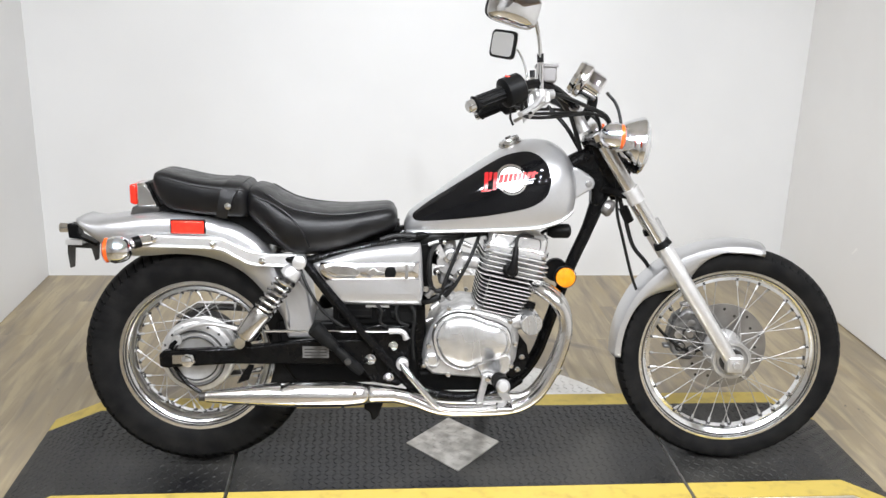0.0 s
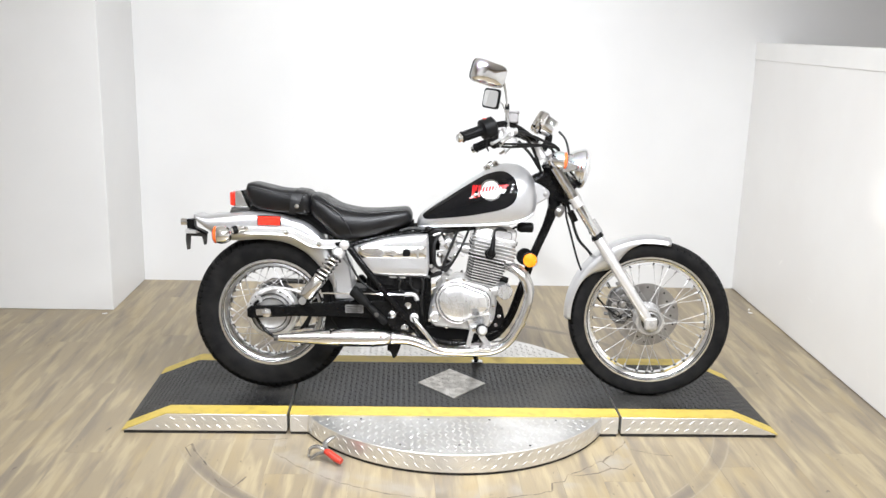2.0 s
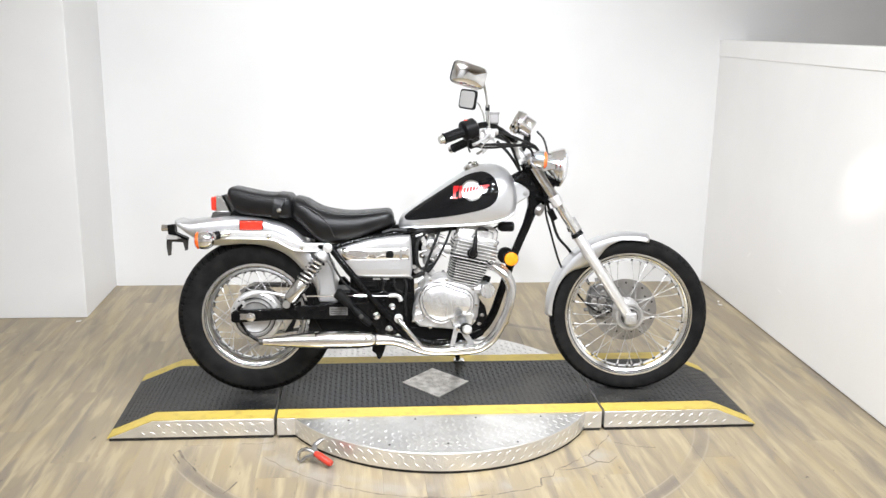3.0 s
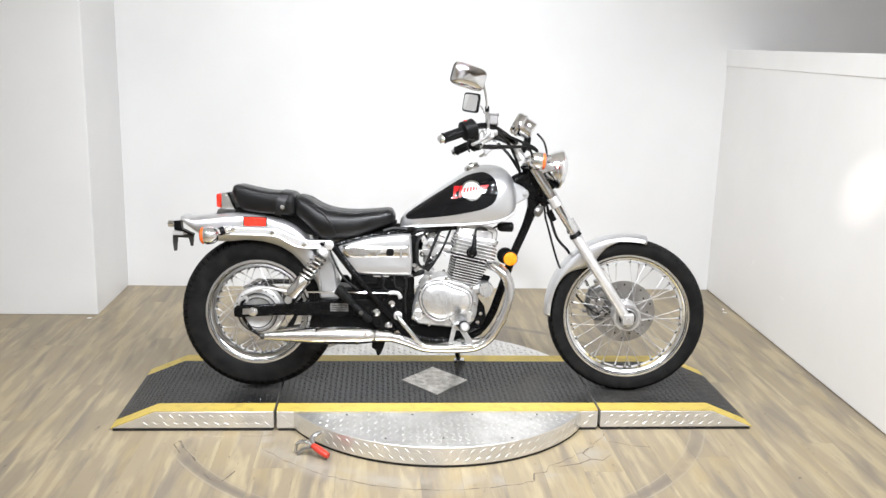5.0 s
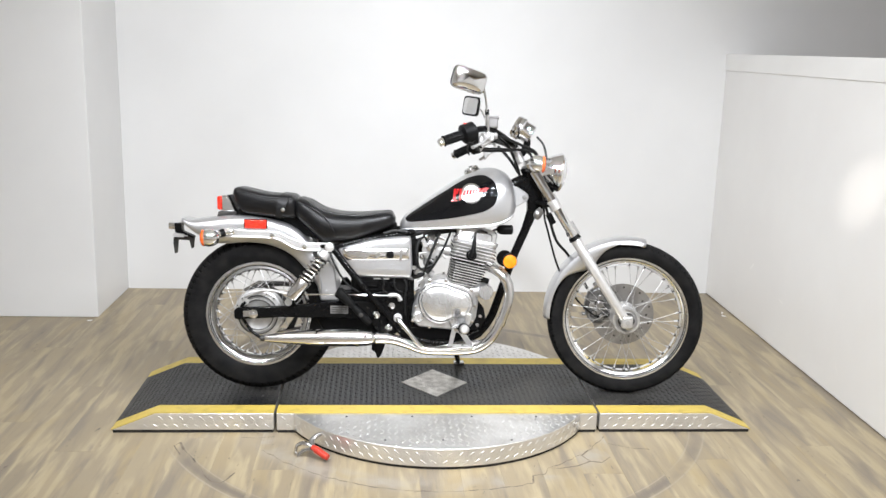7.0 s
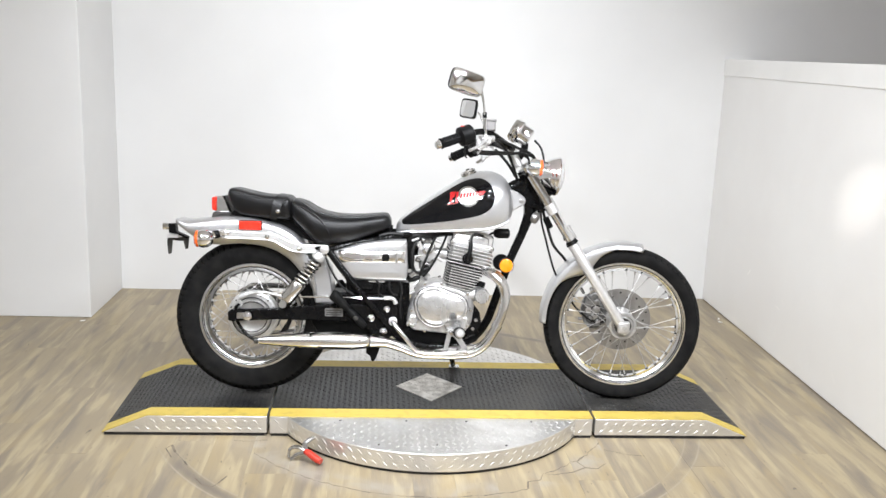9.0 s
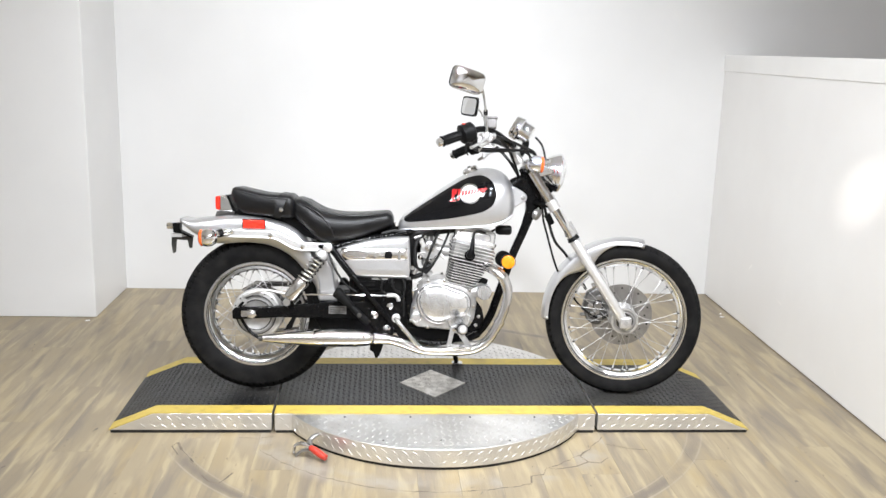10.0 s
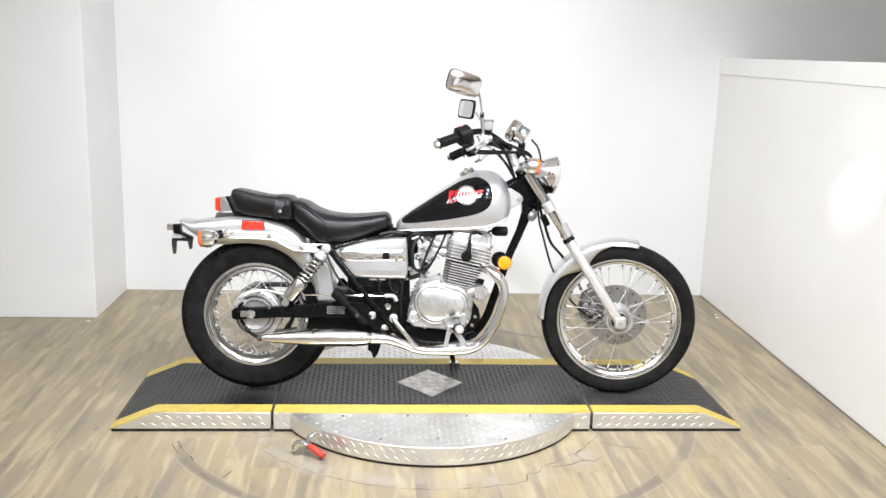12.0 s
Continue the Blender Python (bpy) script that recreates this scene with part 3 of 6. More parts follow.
def wheel(name, x, z, R, half, rim_r, rim_half, hub_profile, flange, spokes, label):
    w = part(name, lathe(hub_profile, (0, 0, 0), (0, 1, 0), 40), HUB, bike, label, at=pose(x, 0, z))
    tyre = part("tyre", tyre_mesh(R, rim_r - 0.004, half, 0.0052 if R < 0.3 else 0.0032), TYRE, w, "worn black treaded tyre")
    # notch faces take the painted groove shade
    tyre.data.materials.append(GROOVE)
    for p in tyre.data.polygons:
        if (p.index // 16 + (2 if p.index % 16 in (3, 12) else 0)) % 8 == 0 and p.index % 16 in ((3, 4, 5, 6, 9, 10, 11, 12) if R < 0.3 else (3, 4, 5, 10, 11, 12)):
            p.material_index = 1
    deep = rim_r - 0.026
    rim = [(-rim_half, rim_r - 0.007), (-rim_half, rim_r + 0.001), (-rim_half + 0.004, rim_r + 0.002), (-rim_half + 0.010, rim_r - 0.008), (-rim_half + 0.018, deep + 0.008), (-0.010, deep),
           (0.010, deep), (rim_half - 0.018, deep + 0.008), (rim_half - 0.010, rim_r - 0.008), (rim_half - 0.004, rim_r + 0.002), (rim_half, rim_r + 0.001), (rim_half, rim_r - 0.006),
           (rim_half - 0.009, rim_r - 0.009), (rim_half - 0.011, rim_r - 0.015), (rim_half - 0.020, deep + 0.002), (0.012, deep - 0.007), (-0.012, deep - 0.007), (-rim_half + 0.020, deep + 0.002), (-rim_half + 0.011, rim_r - 0.015), (-rim_half + 0.009, rim_r - 0.009)]
    part("rim", lathe(rim, (0, 0, 0), (0, 1, 0), 72, closed=True), RIM, w, "polished chrome rim")
    for side in (-1, 1):
        # a dark ring laid on the rim in place of its groove's shade
        part("rim_groove", lathe([(side * (rim_half - 0.0125), rim_r - 0.0125), (side * (rim_half - 0.0095), rim_r - 0.0105), (side * (rim_half - 0.0085), rim_r - 0.0135), (side * (rim_half - 0.012), rim_r - 0.0155)], (0, 0, 0), (0, 1, 0), 72, closed=True), DARK_METAL, w, "dark ring that stands for the shaded groove in the rim")
    per = spokes // 4
    fl_y, fl_r = flange
    for side in (-1, 1):
        for lean_way in (-1, 1):
            a = radians(38) * lean_way
            p0 = V(fl_r * math.sin(0), side * (fl_y + 0.004 * lean_way), fl_r)
            p1 = V((deep - 0.006) * math.sin(a), side * 0.006, (deep - 0.006) * math.cos(a))
            bm = tube([p0, p1], 0.00115, 6)
            add_tube(bm, [p1 + (p0 - p1).normalized() * 0.017, p1 - (p0 - p1).normalized() * 0.002], 0.0034, 6)
            # dark collar at the rim that draws the shade round each nipple
            shade_from = len(bm.faces)
            add_tube(bm, [p1 + (p0 - p1).normalized() * 0.0035, p1 - (p0 - p1).normalized() * 0.004], [0.0062, 0.0072], 8)
            first = None
            for k in range(per):
                turn = 360 / per * (k + (0.5 if lean_way > 0 else 0) + (0.25 if side > 0 else 0))
                at = pose(0, 0, 0, 0, turn, 0)
                if first is None:
                    first = part("spoke", bm, SPOKE_STEEL, w, at=at)
                    first.data.materials.append(DARK_METAL)
                    for p in first.data.polygons:
                        p.material_index = 1 if p.index >= shade_from else 0
                else:
                    ob = new("spoke", first.data)
                    ob.parent = w
                    ob.matrix_basis = at
    return w


rear = wheel("rear_wheel", -0.714, 0.298, 0.297, 0.062, 0.2, 0.049,
             [(-0.062, 0), (-0.062, 0.03), (-0.058, 0.078), (-0.050, 0.094), (-0.03, 0.098), (-0.02, 0.090), (0.0, 0.07), (0.03, 0.06), (0.04, 0.085), (0.05, 0.085), (0.055, 0.04), (0.055, 0)],
             (0.036, 0.088), 40, "spoked rear wheel with a cast drum hub")
front = wheel("front_wheel", 0.724, 0.299, 0.3045, 0.042, 0.2455, 0.030,
              [(-0.055, 0), (-0.055, 0.022), (-0.05, 0.03), (-0.046, 0.05), (-0.040, 0.052), (-0.036, 0.046), (-0.02, 0.028), (0.02, 0.028), (0.036, 0.05), (0.046, 0.055), (0.05, 0.03), (0.055, 0.0)],
              (0.040, 0.044), 36, "spoked front wheel with a cast hub")

# brake plate and arm of the rear drum
for r in (0.058, 0.074):
    part("plate_groove", lathe([(-0.0695, r - 0.0022), (-0.0705, r), (-0.0695, r + 0.0022), (-0.064, r)], (0, 0, 0), (0, 1, 0), 40, closed=True), DARK_METAL, rear)
for k in range(7):
    a = radians(25 + 22 * k)
    part("plate_rivet", lathe([(0, 0.0035), (0.003, 0.003), (0.004, 0)], (0.086 * math.cos(a), -0.062, 0.086 * math.sin(a)), (0, -1, 0), 8), DARK_METAL, rear)
part("brake_plate", lathe([(-0.064, 0), (-0.068, 0.02), (-0.066, 0.055), (-0.069, 0.06), (-0.069, 0.066), (-0.064, 0.07), (-0.062, 0.088)], (0, 0, 0), (0, 1, 0), 40), HUB, rear, "ribbed drum brake plate")
part("brake_cam", tube([(-0.045, -0.066, 0.052), (-0.045, -0.085, 0.052)], 0.013, 10), CAST, rear)
part("brake_arm", tube([(-0.045, -0.082, 0.052), (-0.06, -0.084, 0.03), (-0.055, -0.084, -0.01), (-0.02, -0.088, -0.06), (0.015, -0.09, -0.085)], 0.006, 8, 4), FRAME_BLACK, rear)
part("brake_stay", tube([(-0.05, -0.076, 0.07), (0.03, -0.086, 0.098), (0.13, -0.1, 0.085)], 0.006, 8, 4), CAST, rear)
part("sprocket", lathe([(0.06, 0.05), (0.06, 0.098), (0.066, 0.098), (0.066, 0.05)], (0, 0, 0), (0, 1, 0), 44, closed=True), DARK_METAL, rear, "steel chain sprocket")
disc = part("brake_disc", lathe([(0.058, 0.045), (0.058, 0.124), (0.063, 0.124), (0.063, 0.045)], (0, 0, 0), (0, 1, 0), 56, closed=True), STEEL, front, "drilled steel brake disc")
for k in range(20):
    a = k * math.tau / 20
    r = 0.109 if k % 2 else 0.094
    part("drill_hole", lathe([(0.0572, 0), (0.0576, 0.0042), (0.0634, 0.0042), (0.0638, 0)], (r * math.cos(a), 0, r * math.sin(a)), (0, 1, 0), 8), DARK_METAL, disc)


# fork, yokes, front fender
def fork_point(t, y):
    """t = 0 at the top of the leg, 1 at the axle."""
    return V(0.335 + 0.387 * t, y, 0.885 - 0.588 * t)


for y in (-0.086, 0.086):
    leg = part("fork_leg", tube([fork_point(0.0, y), fork_point(0.47, y)], 0.0165, 20), CHROME, bike, "bright fork tube")
    part("fork_slider", tube([fork_point(0.455, y), fork_point(0.462, y), fork_point(0.80, y), fork_point(0.96, y), fork_point(1.03, y)], [0.0185, 0.0205, 0.0192, 0.0190, 0.017], 18), FORK_ALLOY, leg, "satin alloy fork slider")
    part("dust_seal", tube([fork_point(0.435, y), fork_point(0.457, y)], [0.021, 0.0245], 16), PLASTIC, leg, "black rubber dust seal")
    part("fork_cover", tube([fork_point(0.0, y), fork_point(0.215, y)], 0.0180, 18), CHROME_WORN, leg, "bright upper fork cover")
    part("yoke_ring", tube([fork_point(0.205, y), fork_point(0.262, y)], 0.0225, 16), HUB, leg)
    part("top_bolt", tube([fork_point(-0.03, y), fork_point(0.005, y)], [0.014, 0.017], 6), CHROME, leg)
    part("axle_clamp", box((0.700, y - 0.02, 0.278), (0.745, y + 0.012, 0.325)), CAST, leg, bevel=0.006)
    part("axle_nut", lathe([(0, 0), (0, 0.0095), (0.008, 0.0095), (0.010, 0)], (0.722, y + (-0.032 if y < 0 else 0.018), 0.304), (0, 1, 0), 6), HUB, leg)
lower = part("lower_yoke", slab([(0.352, -0.035), (0.405, -0.100), (0.432, -0.092), (0.432, 0.092), (0.405, 0.100), (0.352, 0.035)], 0.738, 0.760), FRAME_BLACK, bike, bevel=0.006)
part("upper_yoke", slab([(0.298, -0.03), (0.325, -0.104), (0.358, -0.098), (0.358, 0.098), (0.325, 0.104), (0.298, 0.03)], 0.866, 0.884), FRAME_BLACK, bike, bevel=0.006)
part("head_tube", tube([(0.312, 0, 0.888), (0.400, 0, 0.735)], 0.034, 20), FRAME_BLACK, bike)


def front_fender():
    rings = []
    cx, cz = 0.722, 0.300
    for deg in np.linspace(181, 78, 44):
        a = radians(deg)
        r = 0.319 + 0.004 * math.sin(radians((deg - 74) * 1.7))
        # skirts hang deeper round the fork leg
        skirt = 0.024 + 0.050 * math.exp(-((deg - 126) / 15.0) ** 2)
        if deg < 100:
            skirt = 0.024 - 0.012 * (100 - deg) / 22
        half = 0.055
        prof = [(-half, r - skirt), (-half, r - 0.022), (-half * 0.93, r - 0.009), (-half * 0.72, r - 0.003), (-half * 0.35, r), (0, r + 0.001)]
        prof = prof + [(-y, q) for y, q in prof[-2::-1]]
        rings.append([V(cx + q * math.cos(a), y, cz + q * math.sin(a)) for y, q in prof])
    part("front_fender", loft(rings, caps=False, around=False), SILVER, bike, "silver painted front fender", shell=0.0025)


front_fender()

# brake caliper on the far side of the front wheel
cal = part("brake_caliper", prism([(0.583, 0.282), (0.568, 0.33), (0.582, 0.384), (0.618, 0.410), (0.660, 0.398), (0.676, 0.345), (0.662, 0.292), (0.640, 0.258), (0.605, 0.262)], 0.040, 0.085), CALIPER, bike, "grey cast brake caliper", bevel=0.008)
for x, z, r in ((0.60, 0.335, 0.013), (0.632, 0.368, 0.012), (0.622, 0.308, 0.014)):
    part("caliper_bolt", lathe([(-0.005, 0), (-0.005, r * 0.6), (-0.003, r), (0.0, r)], (x, 0.043, z), (0, 1, 0), 10), STEEL, cal)
for x, z, r in ((0.655, 0.352, 0.009), (0.648, 0.318, 0.010), (0.612, 0.352, 0.006), (0.668, 0.30, 0.009)):
    part("caliper_hole", lathe([(-0.003, 0), (-0.003, r * 0.8), (0.0, r)], (x, 0.044, z), (0, 1, 0), 10), DARK_METAL, cal)
for x, z, r in ((0.630, 0.338, 0.017), (0.606, 0.300, 0.012), (0.638, 0.288, 0.013)):
    part("piston_cap", lathe([(-0.008, 0), (-0.008, r * 0.55), (-0.006, r * 0.7), (-0.002, r * 0.75), (0.0, r), (0.006, r)], (x, 0.040, z), (0, 1, 0), 16), STEEL, cal)
    part("cap_ring", lathe([(-0.003, r * 0.98), (-0.005, r * 1.15), (0.0, r * 1.3), (0.004, r)], (x, 0.040, z), (0, 1, 0), 16, closed=True), DARK_METAL, cal)
for k, z in enumerate((0.290, 0.312, 0.336, 0.360)):
    part("caliper_rib", box((0.562 + 0.004 * k, 0.05, z), (0.588, 0.08, z + 0.009)), CALIPER, cal, bevel=0.003)
part("caliper_bracket", prism([(0.62, 0.37), (0.60, 0.42), (0.635, 0.43), (0.66, 0.38)], 0.06, 0.075), CAST, cal, bevel=0.003)
part("pad_spring", prism([(0.60, 0.395), (0.606, 0.412), (0.63, 0.418), (0.645, 0.40)], 0.05, 0.058), CHROME_WORN, cal)
part("hub_ring", lathe([(-0.057, 0.041), (-0.060, 0.043), (-0.060, 0.051), (-0.055, 0.053), (-0.053, 0.046)], (0, 0, 0), (0, 1, 0), 40, closed=True), CAST, front, "cast flange ring")
part("hub_seal", lathe([(-0.058, 0.020), (-0.0595, 0.022), (-0.0595, 0.031), (-0.057, 0.033)], (0, 0, 0), (0, 1, 0), 30, closed=True), DARK_METAL, front, "dark bearing seal")

# ---- tank ----
TX = [-0.178, -0.168, -0.140, -0.108, -0.042, 0.024, 0.105, 0.172, 0.226, 0.256, 0.270]
TT = [0.655, 0.678, 0.702, 0.724, 0.774, 0.820, 0.866, 0.877, 0.858, 0.818, 0.765]
TB = [0.634, 0.634, 0.636, 0.638, 0.643, 0.648, 0.654, 0.662, 0.680, 0.706, 0.745]
TW = [0.030, 0.046, 0.060, 0.072, 0.094, 0.112, 0.128, 0.132, 0.118, 0.088, 0.040]


def smooth_at(x, xs, ys):
    """Monotone-looking smooth interpolation through the stations."""
    i = max(0, min(len(xs) - 2, int(np.searchsorted(xs, x)) - 1))
    t = (x - xs[i]) / (xs[i + 1] - xs[i])

    def slope(k):
        if k in (0, len(xs) - 1):
            return (ys[1] - ys[0]) / (xs[1] - xs[0]) if k == 0 else (ys[-1] - ys[-2]) / (xs[-1] - xs[-2])
        return (ys[k + 1] - ys[k - 1]) / (xs[k + 1] - xs[k - 1])
    h = xs[i + 1] - xs[i]
    return ((1 + 2 * t) * (1 - t) ** 2 * ys[i] + t * (1 - t) ** 2 * h * slope(i) + t * t * (3 - 2 * t) * ys[i + 1] + t * t * (t - 1) * h * slope(i + 1))


def tank_side(x, z):
    """The half width of the tank at a place on its side."""
    top, bot, w = smooth_at(x, TX, TT), smooth_at(x, TX, TB), smooth_at(x, TX, TW)
    zc = bot + (top - bot) * 0.36
    if z >= zc:
        q = min(1, (z - zc) / (top - zc))
        return w * (1 - q ** 2.3) ** (1 / 2.0)
    q = min(1, (zc - z) / max(1e-6, zc - bot))
    return w * (1 - 0.10 * q ** 2.5)


def tank():
    rings = []
    for x in np.concatenate([np.linspace(-0.178, -0.15, 6), np.linspace(-0.14, 0.20, 30), np.linspace(0.208, 0.270, 14)]):
        top, bot = smooth_at(x, TX, TT), smooth_at(x, TX, TB)
        zs = list(bot + (top - bot) * np.sin(np.linspace(0, math.pi / 2, 20)) ** 1.15)
        right = [V(x, -tank_side(x, z), z) for z in zs]
        left = [V(x, tank_side(x, z), z) for z in zs[-2::-1]]
        rings.append(right + left)
    t = part("fuel_tank", loft(rings), SILVER, bike, "teardrop fuel tank in silver paint")
    # welded lip along the lower edge
    for s in (-1, 1):
        lip = [V(x, s * (tank_side(x, smooth_at(x, TX, TB) + 0.002) + 0.002), smooth_at(x, TX, TB)) for x in np.linspace(-0.172, 0.25, 40)]
        part("lip", tube(lip, 0.0042, 8), SILVER, t)
    PX = [-0.157, -0.150, -0.115, 0.010, 0.070, 0.105, 0.135, 0.160, 0.178, 0.187]
    PU = [0.680, 0.687, 0.714, 0.798, 0.834, 0.846, 0.849, 0.838, 0.817, 0.786]
    PL = [0.673, 0.666, 0.667, 0.684, 0.696, 0.704, 0.713, 0.727, 0.746, 0.776]

    def on_side(x, z, lift, s):
        return V(x, s * (tank_side(x, z) + lift), z)
    for s in (-1, 1):
        bm = bmesh.new()
        cols = []
        for x in np.concatenate([np.linspace(-0.157, -0.145, 5), np.linspace(-0.135, 0.15, 30), np.linspace(0.156, 0.187, 10)]):
            lo, hi = smooth_at(x, PX, PL), smooth_at(x, PX, PU)
            cols.append([bm.verts.new(on_side(x, lo + (hi - lo) * k / 14, 0.0012, s)) for k in range(15)])
        for a, b in zip(cols, cols[1:]):
            for k in range(14):
                bm.faces.new((a[k], b[k], b[k + 1], a[k + 1]))
        p = part("side_panel", bm, BLACK_GLOSS, t, "glossy black teardrop panel")

        def patch(name, quads, mat, lift, label=""):
            b = bmesh.new()
            for q in quads:
                q = [V(x, 0, z) for x, z in q]
                grid = []
                for i in range(7):
                    row = []
                    for j in range(5):
                        u, w = i / 6, j / 4
                        c = (q[0] * (1 - u) + q[1] * u) * (1 - w) + (q[3] * (1 - u) + q[2] * u) * w
                        row.append(b.verts.new(on_side(c.x, c.z, lift, s)))
                    grid.append(row)
                for i in range(6):
                    for j in range(4):
                        b.faces.new((grid[i][j], grid[i + 1][j], grid[i + 1][j + 1], grid[i][j + 1]))
            part(name, b, mat, p, label)

        def ringed(r0, r1, cx, cz, mat, lift, name, label=""):
            b = bmesh.new()
            n = 36
            rows = [[b.verts.new(on_side(cx + r * math.cos(a), cz + r * math.sin(a), lift, s)) for a in (math.tau * k / n for k in range(n))] for r in np.linspace(max(r0, 1e-4), r1, 5)]
            for ra, rb in zip(rows, rows[1:]):
                for k in range(n):
                    b.faces.new((ra[k], ra[(k + 1) % n], rb[(k + 1) % n], rb[k]))
            part(name, b, mat, p, label)
        ex, ez = 0.088, 0.780
        ringed(0, 0.0315, ex, ez, WHITE_DECAL, 0.0020, "badge_disc", "white round badge")
        ringed(0.0335, 0.0375, ex, ez, CHROME_WORN, 0.0020, "badge_ring", "thin silver ring round the badge")
        blocks = [(0.019, 0.0285, 0.751, 0.794), (0.0305, 0.0385, 0.774, 0.795), (0.0405, 0.050, 0.752, 0.795)]
        blocks += [(0.056 + 0.0112 * k, 0.0645 + 0.0112 * k, 0.7700 + 0.0022 * k, 0.7900 + 0.0017 * k) for k in range(8)]
        for k, (x0, x1, lo, hi) in enumerate(blocks):
            patch("badge_bar", [[(x0, lo), (x1, lo + 0.003), (x1 + 0.004, hi + 0.002), (x0 + 0.004, hi)]], RED_DECAL, 0.0028, "slanted red emblem bar")
        patch("badge_line", [[(0.056, 0.7665), (0.146, 0.7845), (0.146, 0.786), (0.056, 0.768)]], WHITE_DECAL, 0.0032, "thin white line")
        patch("badge_foot", [[(0.012, 0.747), (0.036, 0.750), (0.038, 0.755), (0.014, 0.752)]], RED_DECAL, 0.0030, "red foot of the emblem")
        patch("badge_tail", [[(0.128, 0.7935), (0.150, 0.797), (0.153, 0.801), (0.130, 0.799)]], RED_DECAL, 0.0028, "red streak")
        patch("badge_streak", [[(0.105, 0.768), (0.138, 0.773), (0.142, 0.780), (0.105, 0.774)]], WHITE_DECAL, 0.0026, "white streak")
    cap = part("filler_cap", lathe([(-0.004, 0.031), (0.006, 0.031), (0.008, 0.027), (0.016, 0.027), (0.020, 0.024), (0.022, 0.015), (0.022, 0)], (0.100, 0, 0.858), (-0.42, 0, 0.9), 28), CHROME_WORN, t, "chrome filler cap")
    part("cap_lock", lathe([(0.022, 0.008), (0.026, 0.007), (0.026, 0)], (0.100, 0, 0.858), (-0.42, 0, 0.9), 14), DARK_METAL, cap)
    part("cap_hinge", box((0.066, -0.008, 0.852), (0.080, 0.008, 0.866)), CHROME_WORN, cap, bevel=0.003)
    for s in (-1, 1):
        part("tank_mount", prism([(0.246, 0.812), (0.268, 0.806), (0.290, 0.794), (0.308, 0.780), (0.313, 0.768), (0.308, 0.754), (0.288, 0.743), (0.260, 0.725), (0.238, 0.72)], s * 0.050, s * 0.062), SILVER, t, "silver side lug", bevel=0.004)
        part("mount_bolt", lathe([(0, 0.009), (0.004, 0.008), (0.005, 0)], (0.296, s * 0.062, 0.767), (0, s, 0), 12), STEEL, t)


tank()


# ---- seats ----
def seat_loft(stations, square=1.0, rake=0.0):
    """Stations of x, top, bottom, half width; rake draws the foot of the rear end forward."""
    xs = [s[0] for s in stations]
    rings = []
    for x in np.linspace(xs[0], xs[-1], 40):
        top, bot, w = (float(smooth_at(x, xs, [s[i] for s in stations])) for i in (1, 2, 3))
        ring = []
        for k in range(28):
            a = math.tau * k / 28
            c, s = math.cos(a), math.sin(a)
            y = w * abs(c) ** (0.55 * square) * (1 if c > 0 else -1)
            zc = bot + (top - bot) * 0.5
            z = zc + (top - zc) * abs(s) ** (0.6 * square) * (1 if s > 0 else -1)
            if z < zc:
                y *= 0.90 + 0.10 * (z - bot) / (zc - bot)
            ring.append(V(x + rake * (top - z) * max(0.0, 1.0 - (x - xs[0]) / 0.12), y, z))
        rings.append(ring)
    return loft(rings)


rider = part("rider_seat", seat_loft([(-0.576, 0.726, 0.682, 0.085), (-0.566, 0.749, 0.666, 0.108), (-0.53, 0.744, 0.633, 0.125), (-0.478, 0.714, 0.585, 0.14), (-0.42, 0.699, 0.575, 0.146),
                                      (-0.34, 0.695, 0.589, 0.138), (-0.26, 0.701, 0.617, 0.115), (-0.215, 0.704, 0.632, 0.098), (-0.202, 0.694, 0.640, 0.085), (-0.196, 0.680, 0.650, 0.07)]),
             VINYL, bike, "black vinyl dished rider seat")
for s in (-1, 1):
    part("seam", tube([(-0.56, s * 0.108, 0.733), (-0.50, s * 0.130, 0.710), (-0.46, s * 0.143, 0.683), (-0.43, s * 0.147, 0.643), (-0.415, s * 0.146, 0.608)], 0.0022, 6, 6), VINYL, rider)
    part("seam", tube([(-0.53, s * 0.100, 0.739), (-0.47, s * 0.117, 0.705), (-0.40, s * 0.122, 0.690), (-0.32, s * 0.115, 0.688), (-0.22, s * 0.080, 0.698)], 0.0020, 6, 6), VINYL, rider)
pillion = part("pillion_seat", seat_loft([(-0.810, 0.764, 0.716, 0.078), (-0.804, 0.780, 0.696, 0.092), (-0.788, 0.785, 0.686, 0.098), (-0.760, 0.780, 0.682, 0.102), (-0.68, 0.764, 0.676, 0.108),
                                          (-0.600, 0.760, 0.671, 0.114), (-0.577, 0.755, 0.671, 0.108), (-0.566, 0.737, 0.680, 0.092)], 0.6, 0.32), VINYL, bike, "black vinyl pillion seat")
strap = [V(-0.633, -0.113, 0.675), V(-0.627, -0.120, 0.70), V(-0.616, -0.117, 0.735), V(-0.605, -0.090, 0.756), V(-0.603, 0, 0.761), V(-0.605, 0.090, 0.756), V(-0.616, 0.117, 0.735), V(-0.627, 0.120, 0.70), V(-0.633, 0.113, 0.675)]
line = curve_points(strap, 5)
rings = []
for i, c in enumerate(line):
    d = (line[min(i + 1, len(line) - 1)] - line[max(i - 1, 0)]).normalized()
    u = V(1, 0, 0.25 if c.z < 0.74 else -0.12)
    u = (u - d * u.dot(d)).normalized()
    n = d.cross(u)
    wide = 0.014 + 0.005 * max(0.0, min(1.0, (c.z - 0.70) / 0.05))
    rings.append([c + u * wide + n * 0.003, c - u * wide + n * 0.003, c - u * wide - n * 0.003, c + u * wide - n * 0.003])
